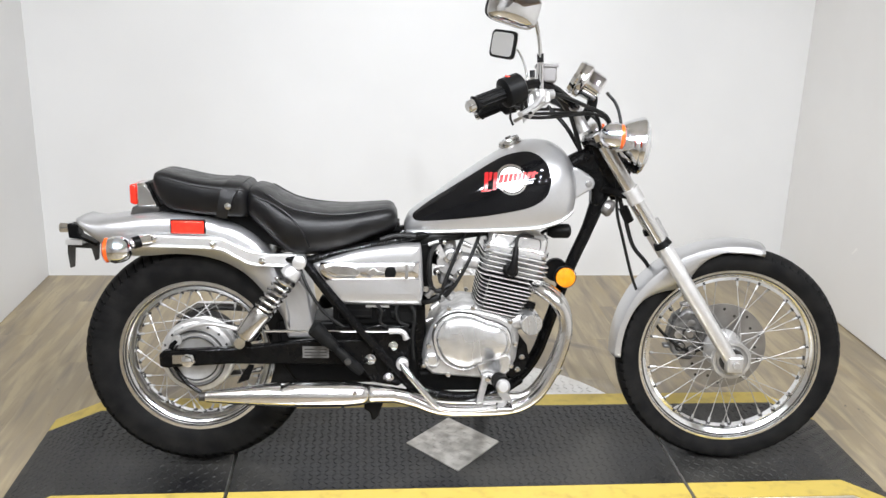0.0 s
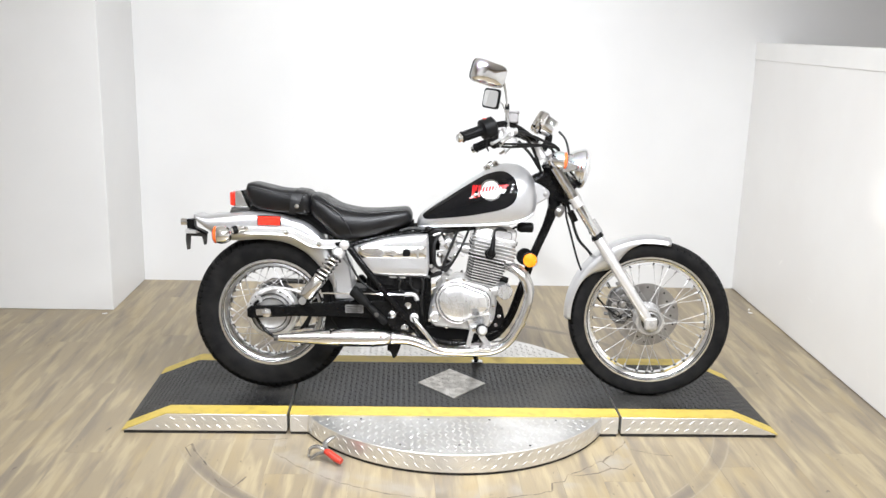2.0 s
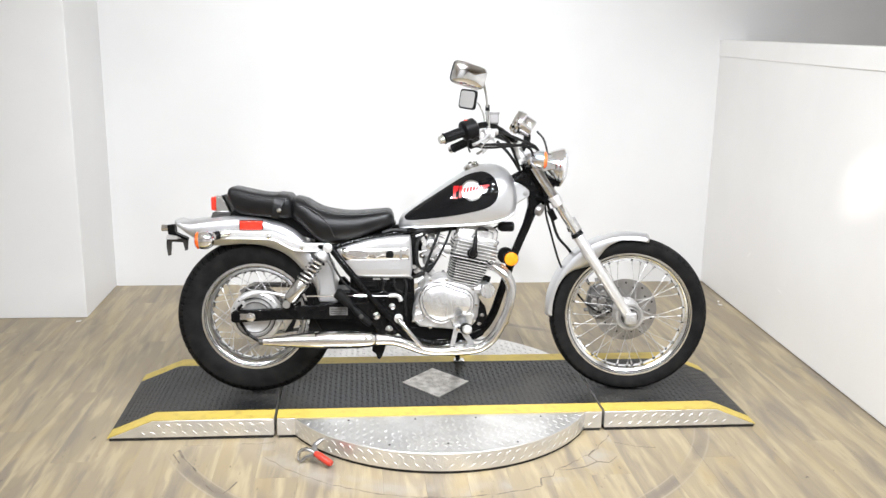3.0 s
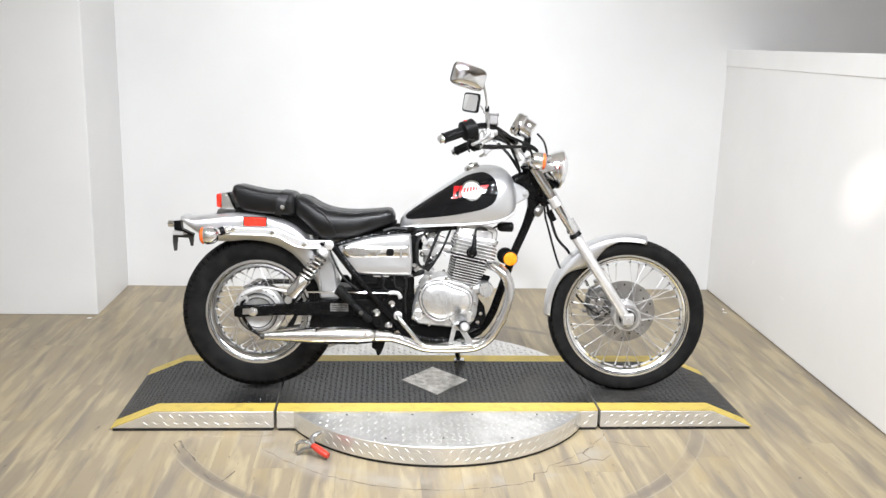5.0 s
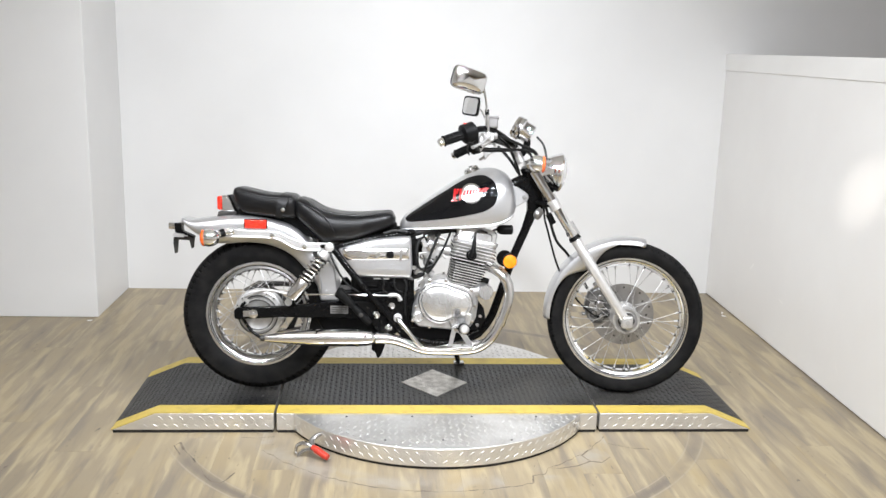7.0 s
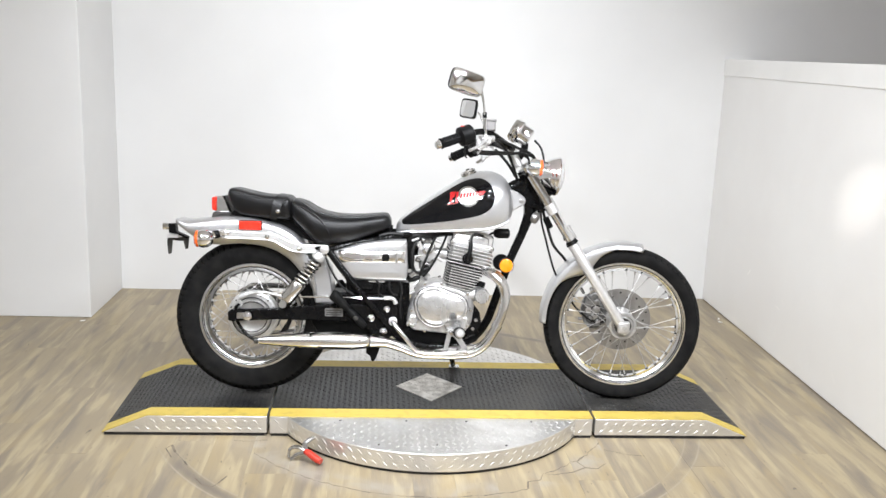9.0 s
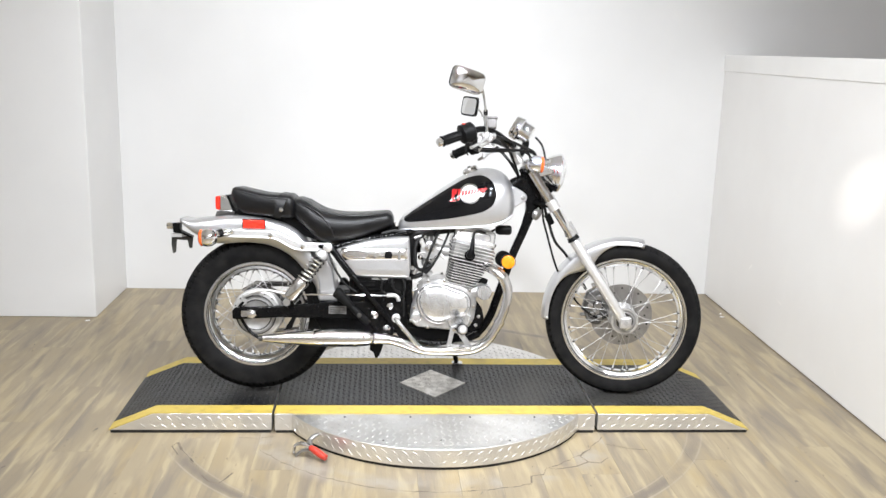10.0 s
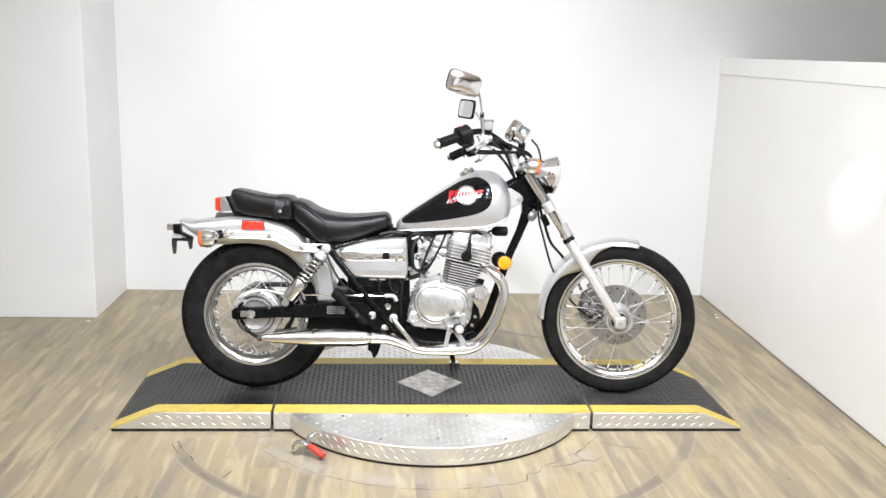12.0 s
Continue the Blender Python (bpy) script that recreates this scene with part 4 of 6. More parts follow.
part("strap", loft(rings), VINYL, pillion, "black seat strap")
for s in (-1, 1):
    part("strap_button", lathe([(0, 0.009), (0.004, 0.008), (0.006, 0)], (-0.615, s * 0.124, 0.705), (0, s, 0), 14), CHROME, pillion)
for s in (-1, 1):
    part("seam", tube([(-0.797, s * 0.086, 0.769), (-0.76, s * 0.099, 0.766), (-0.68, s * 0.105, 0.750), (-0.60, s * 0.111, 0.746), (-0.58, s * 0.106, 0.742)], 0.0032, 6, 5), VINYL, pillion)
part("seat_pan", prism([(-0.80, 0.684), (-0.79, 0.70), (-0.56, 0.69), (-0.45, 0.60), (-0.34, 0.612), (-0.19, 0.655), (-0.19, 0.640), (-0.34, 0.592), (-0.46, 0.580)], -0.05, 0.05), PLASTIC, bike)


# ---- rear fender, rails, tail ----
def rear_fender():
    st = [(-1.000, 0.664, 0.650, 0.074), (-0.985, 0.660, 0.638, 0.080), (-0.955, 0.660, 0.616, 0.086), (-0.930, 0.665, 0.600, 0.088), (-0.890, 0.669, 0.576, 0.090), (-0.830, 0.677, 0.572, 0.090),
          (-0.745, 0.680, 0.578, 0.090), (-0.655, 0.668, 0.566, 0.090), (-0.582, 0.640, 0.530, 0.090), (-0.525, 0.590, 0.470, 0.090), (-0.490, 0.52, 0.42, 0.09), (-0.470, 0.44, 0.385, 0.088)]
    xs = [s[0] for s in st]
    rings = []
    for x in np.linspace(xs[0], xs[-1], 46):
        top, bot, w = (float(smooth_at(x, xs, [s[i] for s in st])) for i in (1, 2, 3))
        d = min(0.032, (top - bot) * 0.6)
        prof = [(-w, bot), (-w, top - d), (-w * 0.96, top - d * 0.55), (-w * 0.82, top - d * 0.2), (-w * 0.5, top - 0.002), (0, top)]
        prof = prof + [(-y, z) for y, z in prof[-2::-1]]
        rings.append([V(x, y, z) for y, z in prof])
    f = part("rear_fender", loft(rings, caps=False, around=False), SILVER, bike, "silver painted rear fender with a flicked tail", shell=0.003)
    part("inner_fender", prism([(-0.457, 0.53), (-0.497, 0.45), (-0.475, 0.358), (-0.405, 0.358), (-0.424, 0.485)], -0.085, 0.085), SILVER, f, "silver inner fender panel", bevel=0.006)
    for s in (-1, 1):
        r = part("fender_rail", prism([(-0.845, 0.628), (-0.640, 0.624), (-0.622, 0.617), (-0.572, 0.593), (-0.520, 0.583), (-0.432, 0.584), (-0.420, 0.573), (-0.426, 0.560), (-0.450, 0.553), (-0.52, 0.549), (-0.560, 0.552), (-0.605, 0.572),
                                       (-0.655, 0.592), (-0.838, 0.596)], s * 0.094, s * 0.108), SATIN, bike, "satin metal fender rail", bevel=0.004)
        part("rail_edge", tube([(-0.835, s * 0.106, 0.600), (-0.655, s * 0.106, 0.596), (-0.605, s * 0.106, 0.577), (-0.558, s * 0.106, 0.556), (-0.47, s * 0.106, 0.553)], 0.005, 8, 4), SATIN, r)
        for x, z in ((-0.80, 0.619), (-0.655, 0.607), (-0.535, 0.566), (-0.436, 0.571)):
            part("rail_bolt", lathe([(0, 0.009), (0.005, 0.0085), (0.008, 0.005), (0.009, 0)], (x, s * 0.110, z), (0, s, 0), 12), CHROME, r)
        part("side_reflector", box((-0.761, min(s * 0.089, s * 0.098), 0.630), (-0.680, max(s * 0.089, s * 0.098), 0.663)), RED_LENS, f, "red rectangular side reflector", bevel=0.003)
        part("reflector_frame", box((-0.764, min(s * 0.088, s * 0.094), 0.630), (-0.677, max(s * 0.088, s * 0.094), 0.666)), PLASTIC, f, bevel=0.002)
        sig = part("rear_signal", lathe([(0.0, 0), (0.0, 0.030), (0.012, 0.034), (0.03, 0.032), (0.045, 0.024), (0.052, 0.012), (0.054, 0)], (-0.897, s * 0.15, 0.597), (1, 0, 0.06), 26), CHROME, bike, "chrome bullet turn signal")
        part("signal_lens", lathe([(0.0, 0.030), (-0.008, 0.031), (-0.014, 0.024), (-0.016, 0)], (-0.897, s * 0.15, 0.597), (1, 0, 0.06), 26), ORANGE_LENS, sig, "orange lens")
        part("signal_stalk", tube([(-0.868, s * 0.145, 0.602), (-0.845, s * 0.13, 0.612), (-0.81, s * 0.11, 0.618)], [0.010, 0.012, 0.014], 12, 3), CHROME, sig)
        part("stalk_collar", tube([(-0.846, s * 0.131, 0.611), (-0.832, s * 0.122, 0.615)], 0.0155, 12), PLASTIC, sig)
    # tail lamp
    t = part("tail_lamp", prism([(-0.858, 0.688), (-0.858, 0.750), (-0.836, 0.752), (-0.818, 0.735), (-0.803, 0.690)], -0.048, 0.048), CHROME, bike, "chrome tail lamp housing", bevel=0.007)
    part("tail_lens", prism([(-0.872, 0.699), (-0.873, 0.746), (-0.857, 0.749), (-0.857, 0.694)], -0.050, 0.050), RED_LENS, t, "red tail lens", bevel=0.004)
    part("lamp_gasket", prism([(-0.822, 0.688), (-0.838, 0.752), (-0.826, 0.752), (-0.796, 0.690)], -0.042, 0.042), PLASTIC, t, bevel=0.003)
    part("lamp_foot", prism([(-0.875, 0.668), (-0.868, 0.690), (-0.80, 0.692), (-0.80, 0.674)], -0.045, 0.045), DARK_METAL, t, bevel=0.004)
    # number plate carrier
    b = part("plate_carrier", prism([(-1.041, 0.640), (-1.014, 0.640), (-1.012, 0.610), (-0.968, 0.590), (-0.968, 0.583), (-1.018, 0.602), (-1.038, 0.604)], -0.022, 0.022), PLASTIC, bike, "black number plate carrier", bevel=0.003)
    part("carrier_arm", prism([(-1.048, 0.585), (-0.966, 0.590), (-0.970, 0.545), (-0.980, 0.541), (-0.988, 0.573), (-1.028, 0.575), (-1.032, 0.525), (-1.044, 0.521), (-1.049, 0.56)], -0.003, 0.003), DARK_METAL, b, bevel=0.0015)
    part("carrier_bar", box((-1.044, -0.03, 0.587), (-1.002, 0.03, 0.600)), SATIN, b)
    part("plate_lamp", lathe([(0, 0), (0, 0.013), (0.035, 0.013), (0.037, 0)], (-1.064, -0.0, 0.628), (1, 0, 0), 14), CHROME, b)


rear_fender()


# ---- frame ----
part("backbone", tube([(0.345, 0, 0.845), (0.27, 0, 0.818), (0.17, 0, 0.745), (0.0, 0, 0.655), (-0.20, 0, 0.618), (-0.42, 0, 0.59)], 0.024, 14, 5), FRAME_BLACK, bike, "black painted frame backbone")
part("down_tube", tube([(0.352, 0, 0.765), (0.313, 0, 0.645), (0.266, 0, 0.53), (0.214, 0, 0.37), (0.182, 0, 0.285), (0.13, 0, 0.222), (0.06, 0, 0.202)], [0.025, 0.0170, 0.0162, 0.0162, 0.0165, 0.017, 0.017], 14, 5), FRAME_BLACK, bike, "black painted down tube")
part("head_gusset", prism([(0.345, 0.81), (0.360, 0.75), (0.342, 0.705), (0.316, 0.705), (0.314, 0.745), (0.292, 0.785), (0.266, 0.825), (0.29, 0.85)], -0.022, 0.022), FRAME_BLACK, bike, bevel=0.006)
for s in (-1, 1):
    part("lower_rail", tube([(0.14, s * 0.02, 0.228), (0.06, s * 0.075, 0.205), (-0.05, s * 0.092, 0.203), (-0.15, s * 0.1, 0.235), (-0.20, s * 0.105, 0.29)], 0.0145, 12, 5), FRAME_BLACK, bike)
    part("rear_stay", tube([(-0.425, s * 0.118, 0.562), (-0.36, s * 0.124, 0.478), (-0.26, s * 0.128, 0.36), (-0.165, s * 0.122, 0.252), (-0.15, s * 0.11, 0.232)], 0.0135, 12, 4), FRAME_BLACK, bike)
    part("seat_rail", tube([(-0.10, s * 0.05, 0.632), (-0.22, s * 0.09, 0.612), (-0.34, s * 0.1, 0.588), (-0.43, s * 0.108, 0.566), (-0.50, s * 0.088, 0.575)], 0.012, 10, 4), FRAME_BLACK, bike)
    part("pivot_plate", prism([(-0.315, 0.385), (-0.24, 0.405), (-0.165, 0.40), (-0.16, 0.265), (-0.19, 0.238), (-0.26, 0.25), (-0.315, 0.325)], s * 0.103, s * 0.115), FRAME_BLACK, bike, "black frame plate", bevel=0.004)
    for x, z, r in ((-0.262, 0.313, 0.0135), (-0.215, 0.263, 0.0135), (-0.204, 0.348, 0.012)):
        part("frame_bolt", lathe([(0, r), (0.004, r), (0.005, r * 0.78), (0.010, r * 0.74), (0.013, r * 0.45), (0.014, 0)], (x, s * 0.116, z), (0, s, 0), 16), CHROME, bike, "bright bolt head")
part("battery_box", box((-0.36, -0.10, 0.395), (-0.145, 0.10, 0.60)), PLASTIC, bike, "black battery box", bevel=0.012)
part("tool_box", box((-0.36, -0.092, 0.31), (-0.19, 0.085, 0.40)), PLASTIC, bike, bevel=0.01)
part("splash_guard", prism([(-0.505, 0.40), (-0.35, 0.40), (-0.15, 0.38), (-0.13, 0.235), (-0.30, 0.232), (-0.46, 0.236), (-0.49, 0.28)], -0.07, 0.07), PLASTIC, bike, "black splash guard", bevel=0.008)
part("sump_guard", box((-0.14, -0.062, 0.208), (0.09, 0.062, 0.262)), PLASTIC, bike, "black sump guard", bevel=0.008)
part("bracket_strip", box((-0.275, -0.112, 0.448), (-0.215, -0.10, 0.454)), CAST, bike)
part("engine_mount", prism([(-0.16, 0.44), (-0.12, 0.44), (-0.115, 0.24), (-0.165, 0.25)], -0.05, 0.05), FRAME_BLACK, bike, bevel=0.004)
part("chain_guard", prism([(-0.80, 0.372), (-0.74, 0.408), (-0.62, 0.408), (-0.35, 0.39), (-0.35, 0.372), (-0.62, 0.388), (-0.73, 0.386), (-0.78, 0.36)], 0.085, 0.115), CHROME_WORN, bike, "chrome chain guard", bevel=0.003)
part("drive_chain", tube([(-0.72, 0.078, 0.401), (-0.45, 0.08, 0.385), (-0.14, 0.08, 0.375), (-0.12, 0.08, 0.335), (-0.14, 0.08, 0.30), (-0.45, 0.08, 0.235), (-0.72, 0.078, 0.204)], 0.007, 8, 1), DARK_METAL, bike)

part("battery", box((-0.345, -0.108, 0.415), (-0.255, -0.095, 0.462)), PLASTIC, bike, "black battery case", bevel=0.006)
for x0, x1, z in ((-0.338, -0.262, 0.452), (-0.338, -0.262, 0.436), (-0.338, -0.262, 0.421)):
    part("battery_rib", box((x0, -0.110, z), (x1, -0.106, z + 0.004)), PLASTIC, bike)
for x, z in ((-0.235, 0.432), (-0.200, 0.428)):
    part("wire_connector", box((x - 0.012, -0.112, z - 0.008), (x + 0.012, -0.098, z + 0.010)), PLASTIC, bike, bevel=0.003)
for pts in ([(-0.25, -0.112, 0.46), (-0.235, -0.116, 0.44), (-0.238, -0.114, 0.41), (-0.22, -0.112, 0.395)], [(-0.19, -0.11, 0.462), (-0.198, -0.115, 0.44), (-0.188, -0.114, 0.41), (-0.165, -0.11, 0.40)],
            [(-0.165, -0.108, 0.46), (-0.150, -0.112, 0.43), (-0.155, -0.112, 0.37), (-0.150, -0.108, 0.31)], [(-0.44, -0.122, 0.55), (-0.418, -0.132, 0.50), (-0.38, -0.134, 0.44), (-0.33, -0.128, 0.40)]):
    part("loom_wire", tube(pts, 0.0042, 8, 5), CABLE, bike, "black wiring")

# swing arm, shocks, brake rod
for s in (-1, 1):
    arm = part("swing_arm", prism([(-0.795, 0.290), (-0.797, 0.322), (-0.785, 0.332), (-0.60, 0.342), (-0.42, 0.362), (-0.28, 0.366), (-0.25, 0.345), (-0.25, 0.305), (-0.29, 0.292), (-0.44, 0.297), (-0.62, 0.298), (-0.78, 0.287)],
                                   s * 0.093, s * 0.118), FRAME_BLACK, bike, "black box-section swing arm", bevel=0.005)
    part("axle_slot", prism([(-0.762, 0.300), (-0.762, 0.322), (-0.722, 0.324), (-0.722, 0.300)], s * 0.117, s * 0.122), CHROME_WORN, arm)
    part("axle_nut", lathe([(0, 0.018), (0.006, 0.018), (0.007, 0.0145), (0.020, 0.0145), (0.022, 0.010), (0.023, 0)], (-0.722, s * 0.122, 0.311), (0, s, 0), 6), CHROME, arm)
    part("arm_sticker", box((-0.435, min(s * 0.118, s * 0.1195), 0.316), (-0.368, max(s * 0.118, s * 0.1195), 0.346)), CALIPER, arm, "faded grey warning sticker")
    for z in (0.337, 0.329, 0.321):
        part("sticker_line", box((-0.430, min(s * 0.119, s * 0.1202), z), (-0.374, max(s * 0.119, s * 0.1202), z + 0.0035)), DARK_METAL, arm)
    part("shock_mount", prism([(-0.612, 0.335), (-0.585, 0.375), (-0.562, 0.345)], s * 0.10, s * 0.116), FRAME_BLACK, arm, bevel=0.003)
    a, b = V(-0.440, s * 0.13, 0.568), V(-0.590, s * 0.13, 0.360)
    d = (b - a).normalized()
    L = (b - a).length
    sh = part("shock_absorber", tube([a + d * 0.02, a + d * (L * 0.62)], 0.0125, 12), DARK_METAL, bike, "chrome coil-spring shock absorber")
    part("shock_sleeve", tube([a + d * (L * 0.60), a + d * (L * 0.63), a + d * (L * 0.90), a + d * (L * 0.93)], [0.024, 0.0275, 0.0275, 0.023], 20), CHROME_WORN, sh, "bright lower sleeve")
    part("shock_cap", tube([a + d * 0.018, a + d * 0.03, a + d * 0.044, a + d * 0.05], [0.018, 0.025, 0.025, 0.018], 18), SATIN, sh)
    part("upper_eye", lathe([(-0.018, 0), (-0.018, 0.010), (-0.014, 0.017), (0.014, 0.017), (0.018, 0.010), (0.018, 0)], a, (0, 1, 0), 18), SATIN, sh)
    part("lower_eye", lathe([(-0.014, 0), (-0.014, 0.014), (0.014, 0.014), (0.014, 0)], b, (0, 1, 0), 16), CHROME, sh)
    u, w = V(0, 1, 0), d.cross(V(0, 1, 0))
    coil = [a + d * (0.055 + (L * 0.66 - 0.055) * k / 112) + (u * math.cos(k * math.tau / 16) + w * math.sin(k * math.tau / 16)) * 0.0235 for k in range(113)]
    part("spring", tube(coil, 0.0046, 8), CHROME_WORN, sh, "chrome coil spring")
part("brake_rod", tube([(-0.53, -0.130, 0.389), (-0.41, -0.134, 0.391), (-0.21, -0.134, 0.391)], 0.0032, 8), CHROME, bike, "thin plated brake rod")
part("rod_joint", tube([(-0.215, -0.134, 0.391), (-0.195, -0.136, 0.393), (-0.178, -0.138, 0.388), (-0.171, -0.138, 0.372)], [0.008, 0.0075, 0.0075, 0.009], 10, 4), CAST, bike)
for s in (-1, 1):
    peg = part("passenger_peg", tube([(-0.410, s * 0.150, 0.408), (-0.403, s * 0.150, 0.404), (-0.372, s * 0.150, 0.374), (-0.348, s * 0.149, 0.350)], [0.014, 0.022, 0.0175, 0.012], 14), PEG_RUBBER, bike, "black rubber passenger footpeg folded up")
    part("peg_shank", tube([(-0.352, s * 0.148, 0.352), (-0.335, s * 0.146, 0.336), (-0.298, s * 0.142, 0.298), (-0.284, s * 0.140, 0.284)], [0.009, 0.0125, 0.0145, 0.011], 12), PEG_RUBBER, peg)
    part("peg_pivot", lathe([(0, 0.009), (0.006, 0.008), (0.008, 0)], (-0.318, s * 0.158, 0.318), (0, s, 0), 10), DARK_METAL, peg)

# side covers
COVER = [(-0.408, 0.557), (-0.400, 0.565), (-0.345, 0.583), (-0.284, 0.599), (-0.20, 0.61), (-0.150, 0.612), (-0.136, 0.606), (-0.131, 0.541), (-0.129, 0.491), (-0.136, 0.459), (-0.150, 0.454), (-0.335, 0.456), (-0.350, 0.461), (-0.397, 0.527)]
edge = [V(x, 0, z) for x, z in COVER]
COVER_LINE = [(p.x, p.z) for p in curve_points([edge[-1]] + edge + edge[:2], 4)[4:-4]][:-1]


def shrink(poly, d):
    """Moves an outline inwards by about d."""
    mx, mz = sum(x for x, z in poly) / len(poly), sum(z for x, z in poly) / len(poly)
    wx, wz = max(abs(x - mx) for x, z in poly), max(abs(z - mz) for x, z in poly)
    return [(mx + (x - mx) * (1 - d / wx), mz + (z - mz) * (1 - d / wz)) for x, z in poly]


for s in (-1, 1):
    rings = [[V(x, s * y, z) for x, z in shrink(COVER_LINE, d)] for d, y in ((0, 0.085), (0, 0.110), (0.002, 0.1165), (0.006, 0.1215), (0.012, 0.1250), (0.020, 0.1272), (0.034, 0.1282))]
    c = part("side_cover", loft(rings), SILVER, bike, "silver side cover with a chrome band")
    rows = []
    for q in np.linspace(0, 1, 13):
        bulge = s * (0.1268 + 0.0070 * math.sin(math.pi * q) ** 0.6)
        z = 0.522 + 0.047 * q
        rows.append([V(x, bulge, z + 0.0025 * k) for k, x in zip(np.linspace(-1, 1, 14), np.linspace(-0.372 - 0.020 * math.sin(q * 2.2), -0.141, 14))])
    band = part("chrome_band", loft(rows, caps=False, around=False), EXHAUST, c, "bulged chrome band", shell=0.009)
    wing = [(-0.384, 0.551), (-0.360, 0.562), (-0.322, 0.561), (-0.296, 0.554), (-0.288, 0.54), (-0.300, 0.532), (-0.345, 0.536), (-0.362, 0.542)]
    part("emblem_wing", prism(wing, s * 0.131, s * 0.1362), CHROME_WORN, band, "raised chrome emblem", bevel=0.002)
    part("emblem_arrow", prism([(-0.276, 0.542), (-0.255, 0.557), (-0.246, 0.548), (-0.226, 0.547), (-0.226, 0.54), (-0.246, 0.539), (-0.262, 0.532)], s * 0.131, s * 0.1358), CHROME_WORN, band, bevel=0.0018)
    for x0, z0, x1, z1 in ((-0.372, 0.538, -0.352, 0.531), (-0.350, 0.531, -0.300, 0.529), (-0.288, 0.537, -0.262, 0.531), (-0.260, 0.537, -0.228, 0.5385)):
        part("emblem_line", tube([(x0, s * 0.1335, z0), (x1, s * 0.1335, z1)], 0.0018, 6), DARK_METAL, band, "dark line under the emblem")
    part("lock_cap", prism([(-0.226, 0.531), (-0.229, 0.545), (-0.222, 0.558), (-0.204, 0.558), (-0.198, 0.545), (-0.202, 0.531)], s * 0.131, s * 0.1365), PLASTIC, band, "black key cap", bevel=0.003)
    part("band_end", prism([(-0.178, 0.525), (-0.176, 0.565), (-0.168, 0.565), (-0.168, 0.525)], s * 0.131, s * 0.136), CHROME, band, bevel=0.0015)

# ---- engine ----
AX, PX_ = V(0.21, 0, 0.978), V(0.978, 0, -0.21)
CYL = V(0.060, 0, 0.430)


def cyl_at(u, v, y=0.0):
    return CYL + AX * u + PX_ * v + V(0, y, 0)


case = part("crankcase", prism([(-0.128, 0.305), (-0.122, 0.345), (-0.105, 0.39), (-0.078, 0.432), (-0.02, 0.452), (0.06, 0.440), (0.115, 0.420), (0.128, 0.36), (0.120, 0.30), (0.10, 0.262), (0.03, 0.252), (-0.09, 0.262), (-0.118, 0.278)],
                              -0.085, 0.085), CAST, bike, "cast alloy crankcase", bevel=0.014)
COVER_R = [(-0.095, 0.372), (-0.090, 0.402), (-0.072, 0.425), (-0.040, 0.438), (0.000, 0.434), (0.030, 0.422), (0.062, 0.412), (0.085, 0.398), (0.094, 0.372), (0.088, 0.342), (0.062, 0.325), (0.020, 0.310), (-0.015, 0.297), (-0.050, 0.305), (-0.080, 0.33)]


def inset(poly, k):
    cx, cz = sum(p[0] for p in poly) / len(poly), sum(p[1] for p in poly) / len(poly)
    return [(cx + (x - cx) * k, cz + (z - cz) * k) for x, z in poly]


closed = [V(x, 0, z) for x, z in COVER_R]
COVER_R = [(p.x, p.z - 0.008) for p in curve_points([closed[-1]] + closed + closed[:2], 5)[5:-5]][:-1]

for s in (-1, 1):
    part("case_flange", prism([(-0.128, 0.292), (-0.118, 0.335), (-0.100, 0.385), (-0.09, 0.415), (-0.065, 0.438), (0.00, 0.442), (0.07, 0.425), (0.105, 0.405), (0.108, 0.34), (0.100, 0.285), (0.075, 0.268), (0.02, 0.258), (-0.10, 0.268)], s * 0.084, s * 0.104),
         CAST, case, bevel=0.006)
    rings = []
    for k, y in ((1.0, 0.102), (0.985, 0.122), (0.95, 0.130), (0.86, 0.136), (0.6, 0.140), (0.2, 0.1415)):
        rings.append([V(x, s * y, z) for x, z in inset(COVER_R, k * 1.01)])
    part("clutch_cover", loft(rings), POLISHED, case, "polished alloy engine side cover")
    part("cover_rib", tube([V(x, s * 0.118, z) for x, z in inset(COVER_R, 1.02) + inset(COVER_R, 1.02)[:1]], 0.0042, 8), POLISHED, case)
    part("cover_gasket", tube([V(x, s * 0.105, z) for x, z in inset(COVER_R, 1.07) + inset(COVER_R, 1.07)[:1]], 0.0024, 6), DARK_METAL, case, "dark gasket line")
    part("shaft_cap", lathe([(0, 0.021), (0.006, 0.020), (0.009, 0.014), (0.007, 0.012), (0.007, 0)], (-0.102, s * 0.103, 0.306), (0, s, 0), 20), POLISHED, case)
    for x, z in ((-0.124, 0.292), (-0.112, 0.345), (-0.095, 0.398), (-0.062, 0.446), (0.0, 0.448), (0.098, 0.412), (0.112, 0.352), (0.104, 0.292), (0.03, 0.262), (-0.06, 0.268), (0.075, 0.30)):
        part("case_bolt", lathe([(0, 0.0062), (0.007, 0.0062), (0.009, 0)], (x, s * 0.103, z), (0, s, 0), 8), CHROME_WORN, case)
    part("oil_lobe", prism([(0.010, 0.300), (0.023, 0.268), (0.045, 0.259), (0.066, 0.258), (0.086, 0.266), (0.100, 0.281), (0.105, 0.318), (0.09, 0.33)], s * 0.102, s * 0.117), POLISHED, case, bevel=0.007)
part("oil_filter_cap", tube([(0.153, -0.118, 0.405), (0.153, -0.112, 0.405), (0.153, -0.03, 0.405)], [0.0255, 0.0285, 0.0285], 24), POLISHED, case, "round polished cap")
part("filter_boss", tube([(0.10, -0.06, 0.40), (0.150, -0.06, 0.408)], 0.026, 16), CAST, case)
